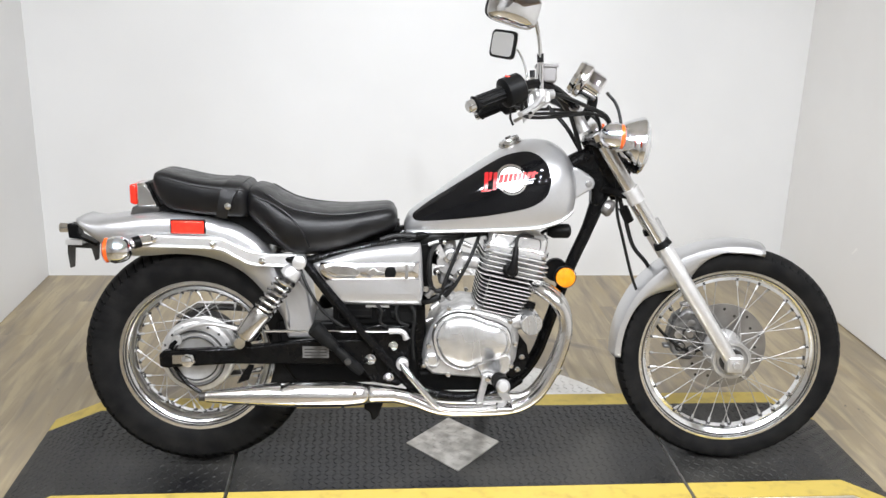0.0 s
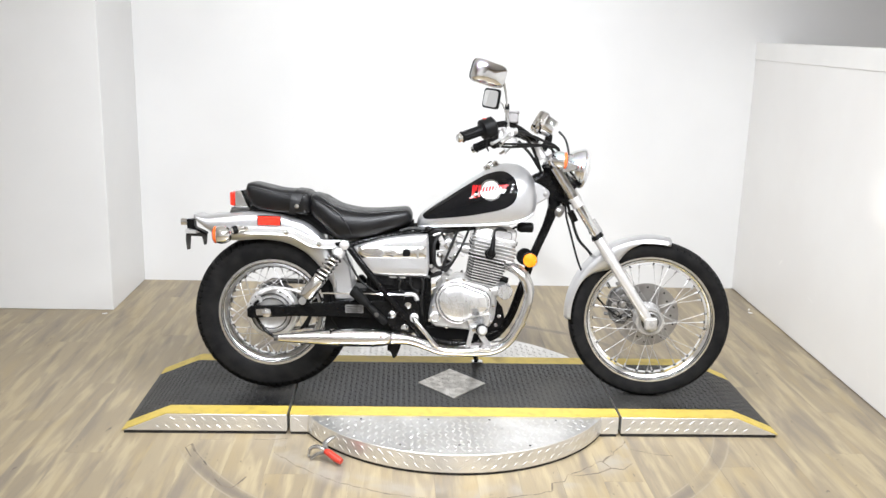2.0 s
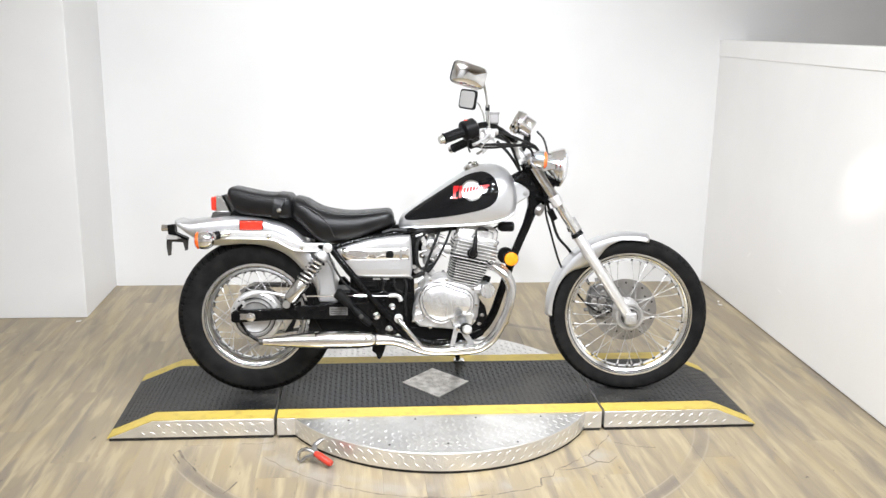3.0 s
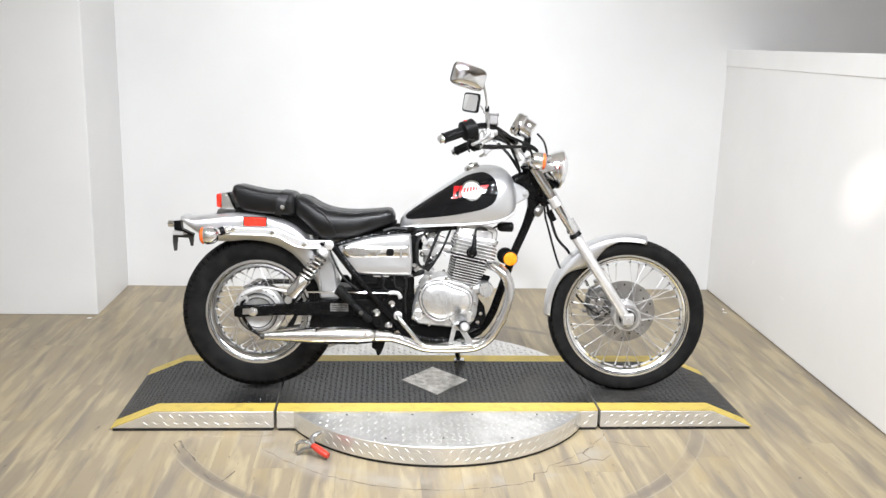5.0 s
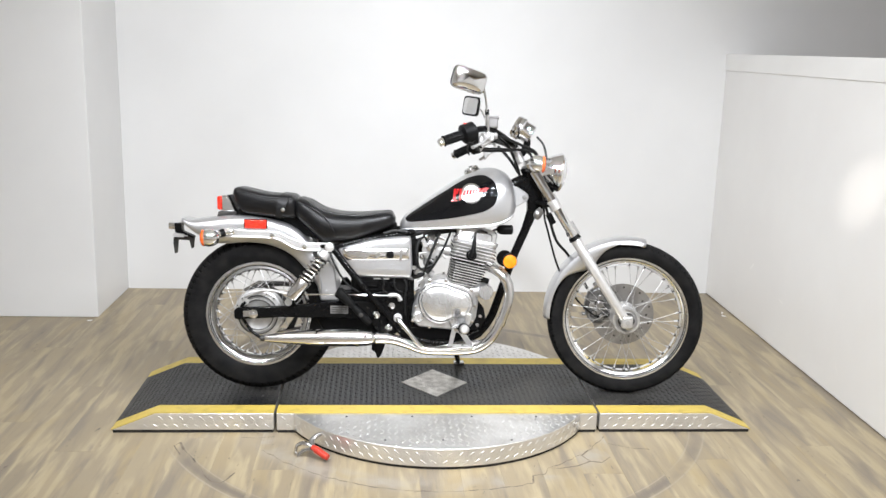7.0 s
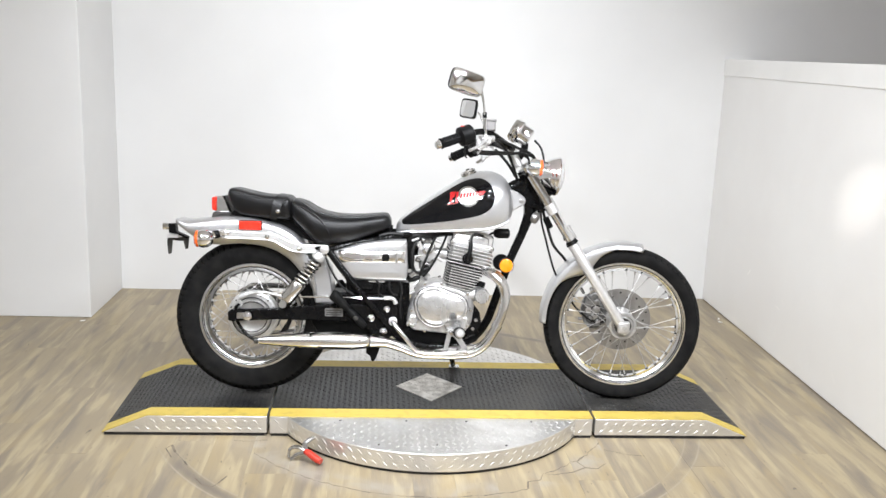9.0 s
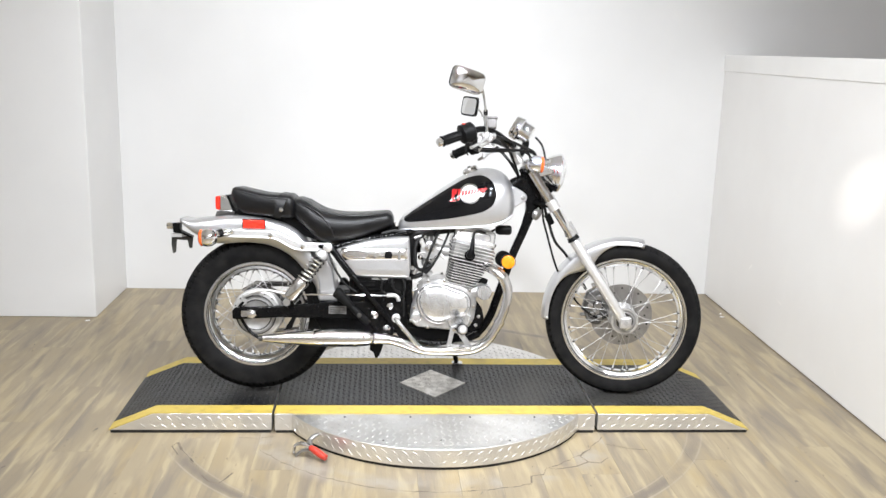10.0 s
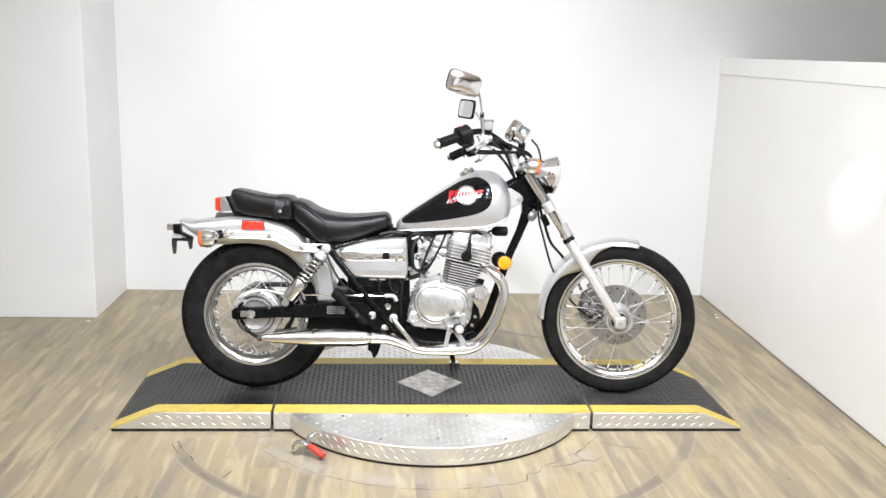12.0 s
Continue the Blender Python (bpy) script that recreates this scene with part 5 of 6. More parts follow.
part("sump_bolt", tube([(-0.02, -0.05, 0.245), (-0.02, -0.05, 0.262)], 0.012, 6), DARK_METAL, case)
mount = part("mount_plate", prism([(0.100, 0.372), (0.128, 0.366), (0.150, 0.338), (0.158, 0.300), (0.146, 0.262), (0.110, 0.244), (0.090, 0.262)], -0.070, -0.058), FRAME_BLACK, case, "black engine mount plate", bevel=0.004)
for x, z in ((0.117, 0.334), (0.137, 0.306), (0.126, 0.272)):
    part("mount_bolt", lathe([(0, 0.0085), (0.006, 0.008), (0.009, 0.005), (0.009, 0)], (x, -0.070, z), (0, -1, 0), 8), CHROME_WORN, mount)
part("wire_boot", tube([(0.120, -0.05, 0.438), (0.140, -0.055, 0.446), (0.168, -0.055, 0.440)], [0.009, 0.012, 0.010], 10, 3), PLASTIC, case)
part("breather_pipe", tube([(-0.09, -0.06, 0.45), (-0.06, -0.05, 0.50), (-0.05, -0.03, 0.56)], 0.008, 8, 4), CABLE, case)
part("gear_lug", tube([(-0.086, -0.07, 0.463), (-0.072, -0.05, 0.475), (-0.05, -0.04, 0.462)], 0.014, 10, 3), CAST, case)

barrel = part("cylinder", loft([[cyl_at(u, v, y) for v, y in ((-0.045, -0.05), (-0.03, -0.066), (0.045, -0.066), (0.058, -0.05), (0.058, 0.05), (0.045, 0.066), (-0.03, 0.066), (-0.045, 0.05))] for u in (-0.01, 0.16)]), DARK_METAL, bike, "finned twin cylinder barrel")


def fin(u, v0, v1, half, thick=0.0026):
    bm = bmesh.new()
    c, e = 0.009, 0.030
    pts = [(v0 + e * 0.5, -half), (v1 - c, -half), (v1, -half + c), (v1, half - c), (v1 - c, half), (v0 + e * 0.5, half), (v0 + e * 0.1, half - e * 0.5), (v0, half - e * 1.3), (v0, -half + e * 1.3), (v0 + e * 0.1, -half + e * 0.5)]
    return loft([[cyl_at(u + k, v, y) for v, y in pts] for k in (-thick / 2, thick / 2)], bm=bm)


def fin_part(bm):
    """Shade between the plates painted as dark faces, bright on the machined edge."""
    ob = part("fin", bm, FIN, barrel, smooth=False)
    ob.data.materials.append(FIN_SHADE)
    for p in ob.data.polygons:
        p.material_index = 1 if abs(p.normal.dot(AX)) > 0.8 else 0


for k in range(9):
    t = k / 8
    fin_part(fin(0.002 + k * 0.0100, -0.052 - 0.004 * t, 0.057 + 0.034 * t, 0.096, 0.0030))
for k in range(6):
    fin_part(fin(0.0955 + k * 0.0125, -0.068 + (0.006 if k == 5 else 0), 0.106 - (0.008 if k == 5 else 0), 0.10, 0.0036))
for s in (-1, 1):
    part("barrel_post", tube([cyl_at(-0.004, -0.036, s * 0.0925), cyl_at(0.092, -0.036, s * 0.0925)], 0.0022, 8), FIN_SHADE, barrel)
headc = part("cylinder_head", loft([[cyl_at(u, v, y) for v, y in ((-0.060, -0.075), (-0.05, -0.085), (0.085, -0.085), (0.10, -0.07), (0.10, 0.07), (0.085, 0.085), (-0.05, 0.085), (-0.060, 0.075))] for u in (0.10, 0.172)]), CAST, bike, "cast cylinder head", bevel=0.004)
rr = []
for k, u in ((1.0, 0.156), (1.0, 0.176), (0.965, 0.179), (0.955, 0.204), (0.92, 0.214), (0.85, 0.220), (0.72, 0.223)):
    m, hv, hy, q = 0.014, 0.083 * k, 0.087 * (1 - (1 - k) * 0.7), 0.16
    rr.append([cyl_at(u + 0.004 * a * k, m + a * hv, b * hy) for a, b in ((-1, -1 + q), (-1 + q * 0.4, -1 + q * 0.35), (-1 + q, -1), (1 - q, -1), (1 - q * 0.4, -1 + q * 0.35), (1, -1 + q), (1, 1 - q), (1 - q * 0.4, 1 - q * 0.35), (1 - q, 1), (-1 + q, 1), (-1 + q * 0.4, 1 - q * 0.35), (-1, 1 - q))])
rocker = part("rocker_cover", loft(rr), POLISHED, headc, "bright rocker cover", bevel=0.003)
for s in (-1, 1):
    seam = [(0.184, -0.048), (0.198, -0.046), (0.205, -0.038), (0.209, 0.0), (0.212, 0.060), (0.208, 0.070), (0.196, 0.074), (0.186, 0.074)]
    part("cover_seam", tube([cyl_at(u, v, s * 0.0852) for u, v in seam], 0.0011, 6, 3), FIN_SHADE, headc)
    part("cover_rib", tube([cyl_at(0.1775, -0.060, s * 0.087), cyl_at(0.1775, 0.088, s * 0.087)], 0.0022, 8), POLISHED, headc)
    for v in (-0.060, 0.088):
        part("cover_bolt", lathe([(0, 0.0065), (0.005, 0.006), (0.006, 0)], cyl_at(0.168, v, s * 0.084), (0, s, 0), 8), CHROME_WORN, headc)
for v, y in ((-0.055, -0.07), (0.026, -0.078), (0.094, -0.07), (-0.055, 0.07), (0.026, 0.078), (0.094, 0.07)):
    part("head_nut", tube([cyl_at(0.168, v, y), cyl_at(0.182, v, y)], 0.008, 6), CHROME_WORN, headc)
plug = part("plug_cap", tube([cyl_at(0.122, 0.010, -0.098), cyl_at(0.124, 0.010, -0.122), cyl_at(0.150, 0.010, -0.126), cyl_at(0.185, 0.006, -0.118)], [0.016, 0.014, 0.009, 0.007], 12, 4), PLASTIC, bike, "black spark plug cap")
part("plug_seal", lathe([(0, 0.018), (0.010, 0.021), (0.018, 0.020), (0.022, 0.012)], cyl_at(0.120, 0.010, -0.088), (0, -1, 0), 16), PLASTIC, plug)
part("plug_lead", tube([cyl_at(0.185, 0.006, -0.118), cyl_at(0.208, 0.006, -0.112), cyl_at(0.218, 0.022, -0.10), cyl_at(0.215, 0.06, -0.07), (0.19, -0.045, 0.640), (0.21, -0.04, 0.640)], 0.0045, 8, 5), CABLE, plug)
part("ignition_coil", tube([(0.196, -0.042, 0.640), (0.210, -0.042, 0.640), (0.252, -0.040, 0.640), (0.258, -0.04, 0.640)], [0.012, 0.019, 0.019, 0.012], 14), PLASTIC, bike, "black ignition coil")

# carburettor and intake
carb = part("carburettor", tube([(-0.058, -0.05, 0.555), (-0.058, 0.05, 0.555)], 0.034, 20), CAST, bike, "cast alloy carburettor")
part("carb_dome", tube([(-0.062, -0.01, 0.57), (-0.066, -0.01, 0.622)], [0.026, 0.022], 18), CAST, carb)
part("float_bowl", box((-0.086, -0.035, 0.492), (-0.036, 0.035, 0.535)), CAST, carb, bevel=0.008)
part("carb_cap", lathe([(0, 0.022), (0.006, 0.02), (0.008, 0.012), (0.012, 0.010), (0.012, 0)], (-0.056, -0.05, 0.572), (0, -1, 0), 18), POLISHED, carb)
part("intake_pipe", tube([(-0.03, -0.02, 0.558), (-0.005, -0.022, 0.556), (0.02, -0.022, 0.553)], [0.021, 0.019, 0.022], 14, 3), HUB, carb)
part("wiring_loom", tube([(-0.135, -0.05, 0.612), (-0.10, -0.058, 0.624), (-0.04, -0.055, 0.628), (0.02, -0.05, 0.634), (0.09, -0.045, 0.638)], [0.012, 0.013, 0.010, 0.010, 0.007], 10, 4), CABLE, bike, "taped black wiring loom")
part("choke_bracket", prism([(-0.118, 0.592), (-0.090, 0.612), (-0.072, 0.600), (-0.080, 0.580), (-0.112, 0.572)], -0.062, -0.056), PLASTIC, carb, bevel=0.003)
part("drain_screw", lathe([(0, 0.009), (0.006, 0.008), (0.006, 0.004), (0.010, 0.004), (0.010, 0)], (-0.122, -0.086, 0.492), (0, -1, 0), 10), CHROME_WORN, carb)
part("air_box", box((-0.155, -0.058, 0.452), (-0.104, 0.06, 0.612)), PLASTIC, bike, "black plastic air box", bevel=0.010)
part("air_duct", tube([(-0.08, 0, 0.56), (-0.11, 0, 0.57), (-0.15, 0, 0.56)], [0.024, 0.028, 0.03], 14, 3), PLASTIC, carb)
for k, (x, y, z, r) in enumerate(((-0.092, -0.055, 0.585, 0.008), (-0.035, -0.058, 0.585, 0.008), (-0.092, -0.05, 0.53, 0.010), (-0.03, -0.05, 0.53, 0.009), (-0.075, -0.05, 0.61, 0.009), (-0.105, -0.06, 0.485, 0.011))):
    part("carb_fitting", lathe([(0, r), (0.008, r), (0.012, r * 0.6), (0.014, 0)], (x, y, z), (0, -1, 0), 10), CHROME_WORN, carb)
for k, (p0, p1, r) in enumerate((((-0.115, -0.07, 0.605), (-0.09, -0.075, 0.615), 0.007), ((-0.03, -0.062, 0.61), (-0.005, -0.066, 0.60), 0.009), ((-0.118, -0.075, 0.47), (-0.10, -0.08, 0.49), 0.012), ((-0.02, -0.07, 0.545), (0.0, -0.07, 0.53), 0.010),
                              ((-0.10, -0.07, 0.545), (-0.075, -0.072, 0.55), 0.006), ((-0.062, -0.066, 0.52), (-0.04, -0.066, 0.508), 0.007), ((-0.105, -0.072, 0.435), (-0.085, -0.072, 0.452), 0.010), ((-0.118, -0.075, 0.402), (-0.10, -0.075, 0.412), 0.008))):
    part("fitting", tube([p0, p1], [r * 0.8, r * 0.6], 10), STEEL if k % 3 else HUB, carb)
part("intake_hose", tube([(-0.125, -0.06, 0.452), (-0.10, -0.066, 0.460), (-0.072, -0.066, 0.478), (-0.050, -0.058, 0.505)], 0.0095, 10, 4), CABLE, bike, "thick black rubber hose")
part("throttle_link", prism([(-0.10, 0.595), (-0.085, 0.605), (-0.07, 0.575), (-0.084, 0.565)], -0.066, -0.062), CAST, carb)
for pts, r in (([(-0.02, -0.06, 0.64), (-0.045, -0.075, 0.58), (-0.075, -0.08, 0.50), (-0.085, -0.07, 0.462)], 0.0052), ([(-0.08, -0.06, 0.63), (-0.11, -0.08, 0.58), (-0.112, -0.085, 0.52), (-0.095, -0.08, 0.485), (-0.055, -0.07, 0.50)], 0.0062),
               ([(-0.11, -0.04, 0.61), (-0.05, -0.055, 0.62), (0.02, -0.05, 0.632)], 0.006), ([(0.02, -0.06, 0.64), (-0.01, -0.085, 0.57), (-0.045, -0.09, 0.505), (-0.07, -0.08, 0.47)], 0.0046),
               ([(-0.02, 0.02, 0.615), (-0.07, 0.03, 0.60), (-0.12, 0.02, 0.625)], 0.007), ([(-0.15, -0.085, 0.629), (-0.20, -0.095, 0.632), (-0.24, -0.1, 0.622)], 0.006)):
    part("hose", tube(pts, r, 8, 5), CABLE, bike, "black rubber hose")

# ---- exhaust ----
for k, (dy, dz, dx) in enumerate(((0, 0, 0), (0.055, 0.010, 0.010))):
    s = -0.13 + dy
    part("header_pipe", tube([(0.128, -0.030 + dy, 0.508), (0.168, s * 0.8, 0.500), (0.205 + dx, s - 0.008, 0.478), (0.232 + dx, s - 0.012, 0.435), (0.236 + dx, s - 0.014, 0.385), (0.216 + dx, s - 0.014, 0.312), (0.180 + dx, s - 0.014, 0.242), (0.140 + dx, s - 0.012, 0.203), (0.09, s - 0.01, 0.186 + dz),
                             (0.0, s - 0.01, 0.182 + dz), (-0.08, s - 0.012, 0.186 + dz), (-0.14, s * 0.7 - 0.05, 0.206), (-0.20, -0.146, 0.226), (-0.26, -0.15, 0.231)],
                             [0.017, 0.0175] + [0.0170] * 10 + [0.020, 0.024], 16, 6), EXHAUST, bike, "chrome exhaust header pipe")
part("pipe_joint", tube([(0.214, -0.145, 0.306), (0.206, -0.145, 0.290)], 0.0205, 16), CHROME, bike)
part("pipe_flange", tube([(0.122, -0.03, 0.512), (0.140, -0.05, 0.508)], 0.024, 16), CAST, bike)
muf = part("muffler", tube([(-0.222, -0.146, 0.229), (-0.238, -0.148, 0.230), (-0.262, -0.150, 0.231), (-0.290, -0.152, 0.231), (-0.33, -0.153, 0.231), (-0.40, -0.154, 0.231), (-0.46, -0.155, 0.231), (-0.51, -0.155, 0.230), (-0.57, -0.156, 0.228), (-0.63, -0.156, 0.226), (-0.674, -0.156, 0.225)],
                           [0.0175, 0.019, 0.0235, 0.029, 0.0325, 0.0335, 0.0328, 0.030, 0.0242, 0.0180, 0.0135], 32, 3), EXHAUST, bike, "long chrome cigar-shaped muffler")
part("muffler_tip", tube([(-0.670, -0.156, 0.225), (-0.690, -0.156, 0.225)], 0.0115, 14), DARK_METAL, muf, "dark muffler outlet")
shield = [(-0.485, 0.0322), (-0.44, 0.0342), (-0.37, 0.0346), (-0.32, 0.0332), (-0.285, 0.0292), (-0.262, 0.0246)]
part("heat_shield", loft([[V(x, -0.154 - r * math.cos(a), 0.231 + r * math.sin(a)) for a in np.linspace(-0.7, 1.5, 12)] for x, r in shield], caps=False, around=False), EXHAUST, muf, "chrome heat shield", shell=0.0014)
for x, r in ((-0.330, 0.0338), (-0.256, 0.0232), (-0.236, 0.0196)):
    part("shield_clamp", lathe([(-0.004, r - 0.003), (-0.004, r + 0.0012), (0.004, r + 0.0012), (0.004, r - 0.003)], (x, -0.152, 0.231), (1, 0, 0), 28, closed=True), CHROME, muf)
part("shield_screw", lathe([(0, 0.006), (0.004, 0.005), (0.005, 0)], (-0.30, -0.181, 0.243), (0, -1, 0), 10), CHROME_WORN, muf)
part("tail_bracket", prism([(-0.60, 0.252), (-0.57, 0.262), (-0.555, 0.300), (-0.57, 0.302), (-0.59, 0.270)], -0.135, -0.130), FRAME_BLACK, muf)
part("stand_stop", prism([(-0.276, 0.205), (-0.225, 0.205), (-0.232, 0.182), (-0.240, 0.160), (-0.250, 0.146), (-0.258, 0.150), (-0.262, 0.168), (-0.278, 0.178)], -0.12, -0.085), PLASTIC, bike, "black rubber stop", bevel=0.005)

# ---- pedals and pegs ----
part("brake_pedal", tube([(-0.182, -0.140, 0.308), (-0.168, -0.158, 0.290), (-0.14, -0.165, 0.258), (-0.10, -0.168, 0.212), (-0.075, -0.168, 0.196), (-0.02, -0.168, 0.192), (0.03, -0.17, 0.196), (0.075, -0.18, 0.205)], [0.010, 0.009, 0.0082, 0.0082, 0.008, 0.0075, 0.0075, 0.0075], 12, 5), CHROME_WORN, bike, "chrome brake pedal")
part("pedal_boss", lathe([(0, 0.016), (0.02, 0.016), (0.024, 0.010), (0.024, 0)], (-0.18, -0.125, 0.306), (0, -1, 0), 16), CAST, bike)
for s in (-1, 1):
    outer = [(0.010, 0.190), (0.106, 0.192), (0.106, 0.208), (0.060, 0.276), (0.042, 0.281), (0.028, 0.276)]
    inner = [(0.030, 0.206), (0.078, 0.207), (0.080, 0.210), (0.054, 0.250), (0.044, 0.254), (0.040, 0.250)]
    bm = bmesh.new()
    loops = [[bm.verts.new((x, s * y, z)) for x, z in line] for line, y in ((outer, 0.124), (inner, 0.124), (inner, 0.137), (outer, 0.137))]
    for la, lb in zip(loops, loops[1:] + loops[:1]):
        for k in range(6):
            bm.faces.new((la[k], la[(k + 1) % 6], lb[(k + 1) % 6], lb[k]))
    br = part("peg_bracket", bm, CAST, bike, "cast triangular footpeg bracket", bevel=0.003)
    for x, z in ((0.022, 0.198), (0.094, 0.202), (0.040, 0.268)):
        part("bracket_bolt", lathe([(0, 0.0085), (0.006, 0.008), (0.008, 0)], (x, s * 0.138, z), (0, s, 0), 8), CHROME_WORN, br)
    peg = part("foot_peg", tube([(0.066, s * 0.14, 0.270), (0.065, s * 0.16, 0.274), (0.064, s * 0.245, 0.287), (0.064, s * 0.262, 0.289)], [0.012, 0.018, 0.0185, 0.017], 14), PLASTIC, bike, "rubber-covered footpeg")
    part("peg_end", lathe([(0, 0.0175), (0.006, 0.017), (0.012, 0.012), (0.013, 0)], (0.064, s * 0.262, 0.289), (0, s, 0.12), 16), SATIN, peg)
    for k in range(4):
        part("peg_rib", tube([(0.0645, s * (0.175 + 0.022 * k), 0.2764 + 0.0034 * k), (0.0645, s * (0.183 + 0.022 * k), 0.2776 + 0.0034 * k)], 0.0205, 14), PLASTIC, peg)
part("pedal_pad", box((0.058, -0.212, 0.200), (0.10, -0.165, 0.214)), CHROME_WORN, bike, bevel=0.004)
stand = part("side_stand", tube([(0.03, 0.10, 0.205), (0.055, 0.19, 0.132), (0.078, 0.29, 0.052)], 0.011, 10), FRAME_BLACK, bike, "black side stand swung down")
part("stand_foot", box((0.060, 0.275, 0.038), (0.105, 0.318, 0.046)), CHROME_WORN, stand, bevel=0.003)

# amber reflector on the down tube
refl = part("round_reflector", lathe([(0, 0.0295), (0.010, 0.0295), (0.013, 0.0275)], (0.248, -0.042, 0.518), (0, -1, 0), 30), PLASTIC, bike, "round amber side reflector")
part("reflector_lens", lathe([(0.010, 0.0262), (0.0165, 0.0256), (0.019, 0.0175), (0.020, 0)], (0.248, -0.042, 0.518), (0, -1, 0), 30), AMBER_LENS, refl, "amber lens")
part("reflector_arm", tube([(0.256, -0.005, 0.528), (0.25, -0.042, 0.518)], 0.01, 8), FRAME_BLACK, refl)
part("reflector_back", lathe([(0, 0), (0.0, 0.031), (0.012, 0.033), (0.014, 0)], (0.238, 0.03, 0.520), (0, 1, 0), 24), PLASTIC, bike, "black backing disc")

# ---- headlight, signals, gauge ----
HL = V(0.450, 0, 0.864)
hl = part("headlight", lathe([(0.0, 0.071), (-0.016, 0.072), (-0.032, 0.066), (-0.054, 0.055), (-0.075, 0.040), (-0.088, 0.023), (-0.094, 0.010), (-0.095, 0)], HL, (1, 0, -0.10), 40), CHROME, bike, "round chrome headlight")
part("headlight_rim", lathe([(-0.016, 0.071), (-0.010, 0.0755), (0.0, 0.0755), (0.006, 0.070), (0.004, 0.066), (-0.004, 0.066)], HL, (1, 0, -0.10), 40, closed=True), CHROME, hl, "chrome rim")
part("reflector_bowl", lathe([(0.0, 0.066), (-0.02, 0.056), (-0.04, 0.034), (-0.048, 0)], HL, (1, 0, -0.10), 36), CHROME, hl)
gl = part("headlight_lens", lathe([(0.002, 0.067), (0.010, 0.060), (0.018, 0.044), (0.023, 0.022), (0.0245, 0)], HL, (1, 0, -0.10), 36), LENS, hl, "clear glass lens")
gl.visible_shadow = False
part("headlight_bracket", tube([(0.36, 0, 0.80), (0.40, 0, 0.785), (0.425, 0, 0.805)], 0.012, 10, 3), PLASTIC, hl)
for s in (-1, 1):
    part("headlight_ear", prism([(0.365, 0.905), (0.42, 0.885), (0.42, 0.865), (0.36, 0.85)], s * 0.072, s * 0.080), CHROME_WORN, hl, bevel=0.003)
    at = V(0.371 if s < 0 else 0.355, -0.155 if s < 0 else 0.105, 0.904 if s < 0 else 0.880)
    sig = part("front_signal", lathe([(0.0, 0.031), (-0.012, 0.034), (-0.028, 0.031), (-0.042, 0.022), (-0.049, 0.010), (-0.05, 0)], at, (1, 0, -0.05), 26), CHROME, bike, "chrome bullet turn signal")
    part("signal_lens", lathe([(-0.001, 0.0305), (0.007, 0.0305), (0.012, 0.024), (0.014, 0)], at, (1, 0, -0.05), 26), ORANGE_LENS, sig, "orange lens")
    part("signal_stalk", tube([at + V(-0.023, -s * 0.022, -0.004), at + V(-0.030, -s * 0.045, -0.017), (0.352, s * 0.082, 0.86)], 0.010, 10, 3), CHROME, sig)
gd = V(0.88, -0.13, -0.48).normalized()
g = part("speedometer", lathe([(0.002, 0.041), (0.012, 0.0455), (0.018, 0.043), (0.022, 0.0455), (0.034, 0.0455), (0.038, 0.041), (0.042, 0.038), (0.078, 0.036), (0.082, 0.032), (0.083, 0)], V(0.264, 0, 1.043), gd, 36), CHROME, bike, "chrome speedometer pod")
part("dial_face", lathe([(0.007, 0.042), (0.0065, 0)], V(0.264, 0, 1.043), gd, 30), PLASTIC, g, "dark dial face")
part("pod_bracket", tube([(0.315, 0, 1.0), (0.315, 0, 0.965), (0.295, 0, 0.93)], 0.014, 10, 3), PLASTIC, g)
part("speedo_cable", tube([(0.345, 0.0, 1.0), (0.372, -0.01, 0.965), (0.382, -0.03, 0.90), (0.372, -0.055, 0.80), (0.376, -0.05, 0.70), (0.395, -0.045, 0.63), (0.438, -0.03, 0.50), (0.49, 0.01, 0.42), (0.545, 0.035, 0.345), (0.62, 0.04, 0.292), (0.69, 0.045, 0.30)], 0.0042, 8, 5), CABLE, bike, "black speedometer cable")
part("horn", lathe([(0, 0.012), (0.006, 0.021), (0.02, 0.023), (0.026, 0.018), (0.03, 0)], (0.340, -0.05, 0.710), (0.6, -0.3, -0.3), 22), STEEL, bike, "small round horn")

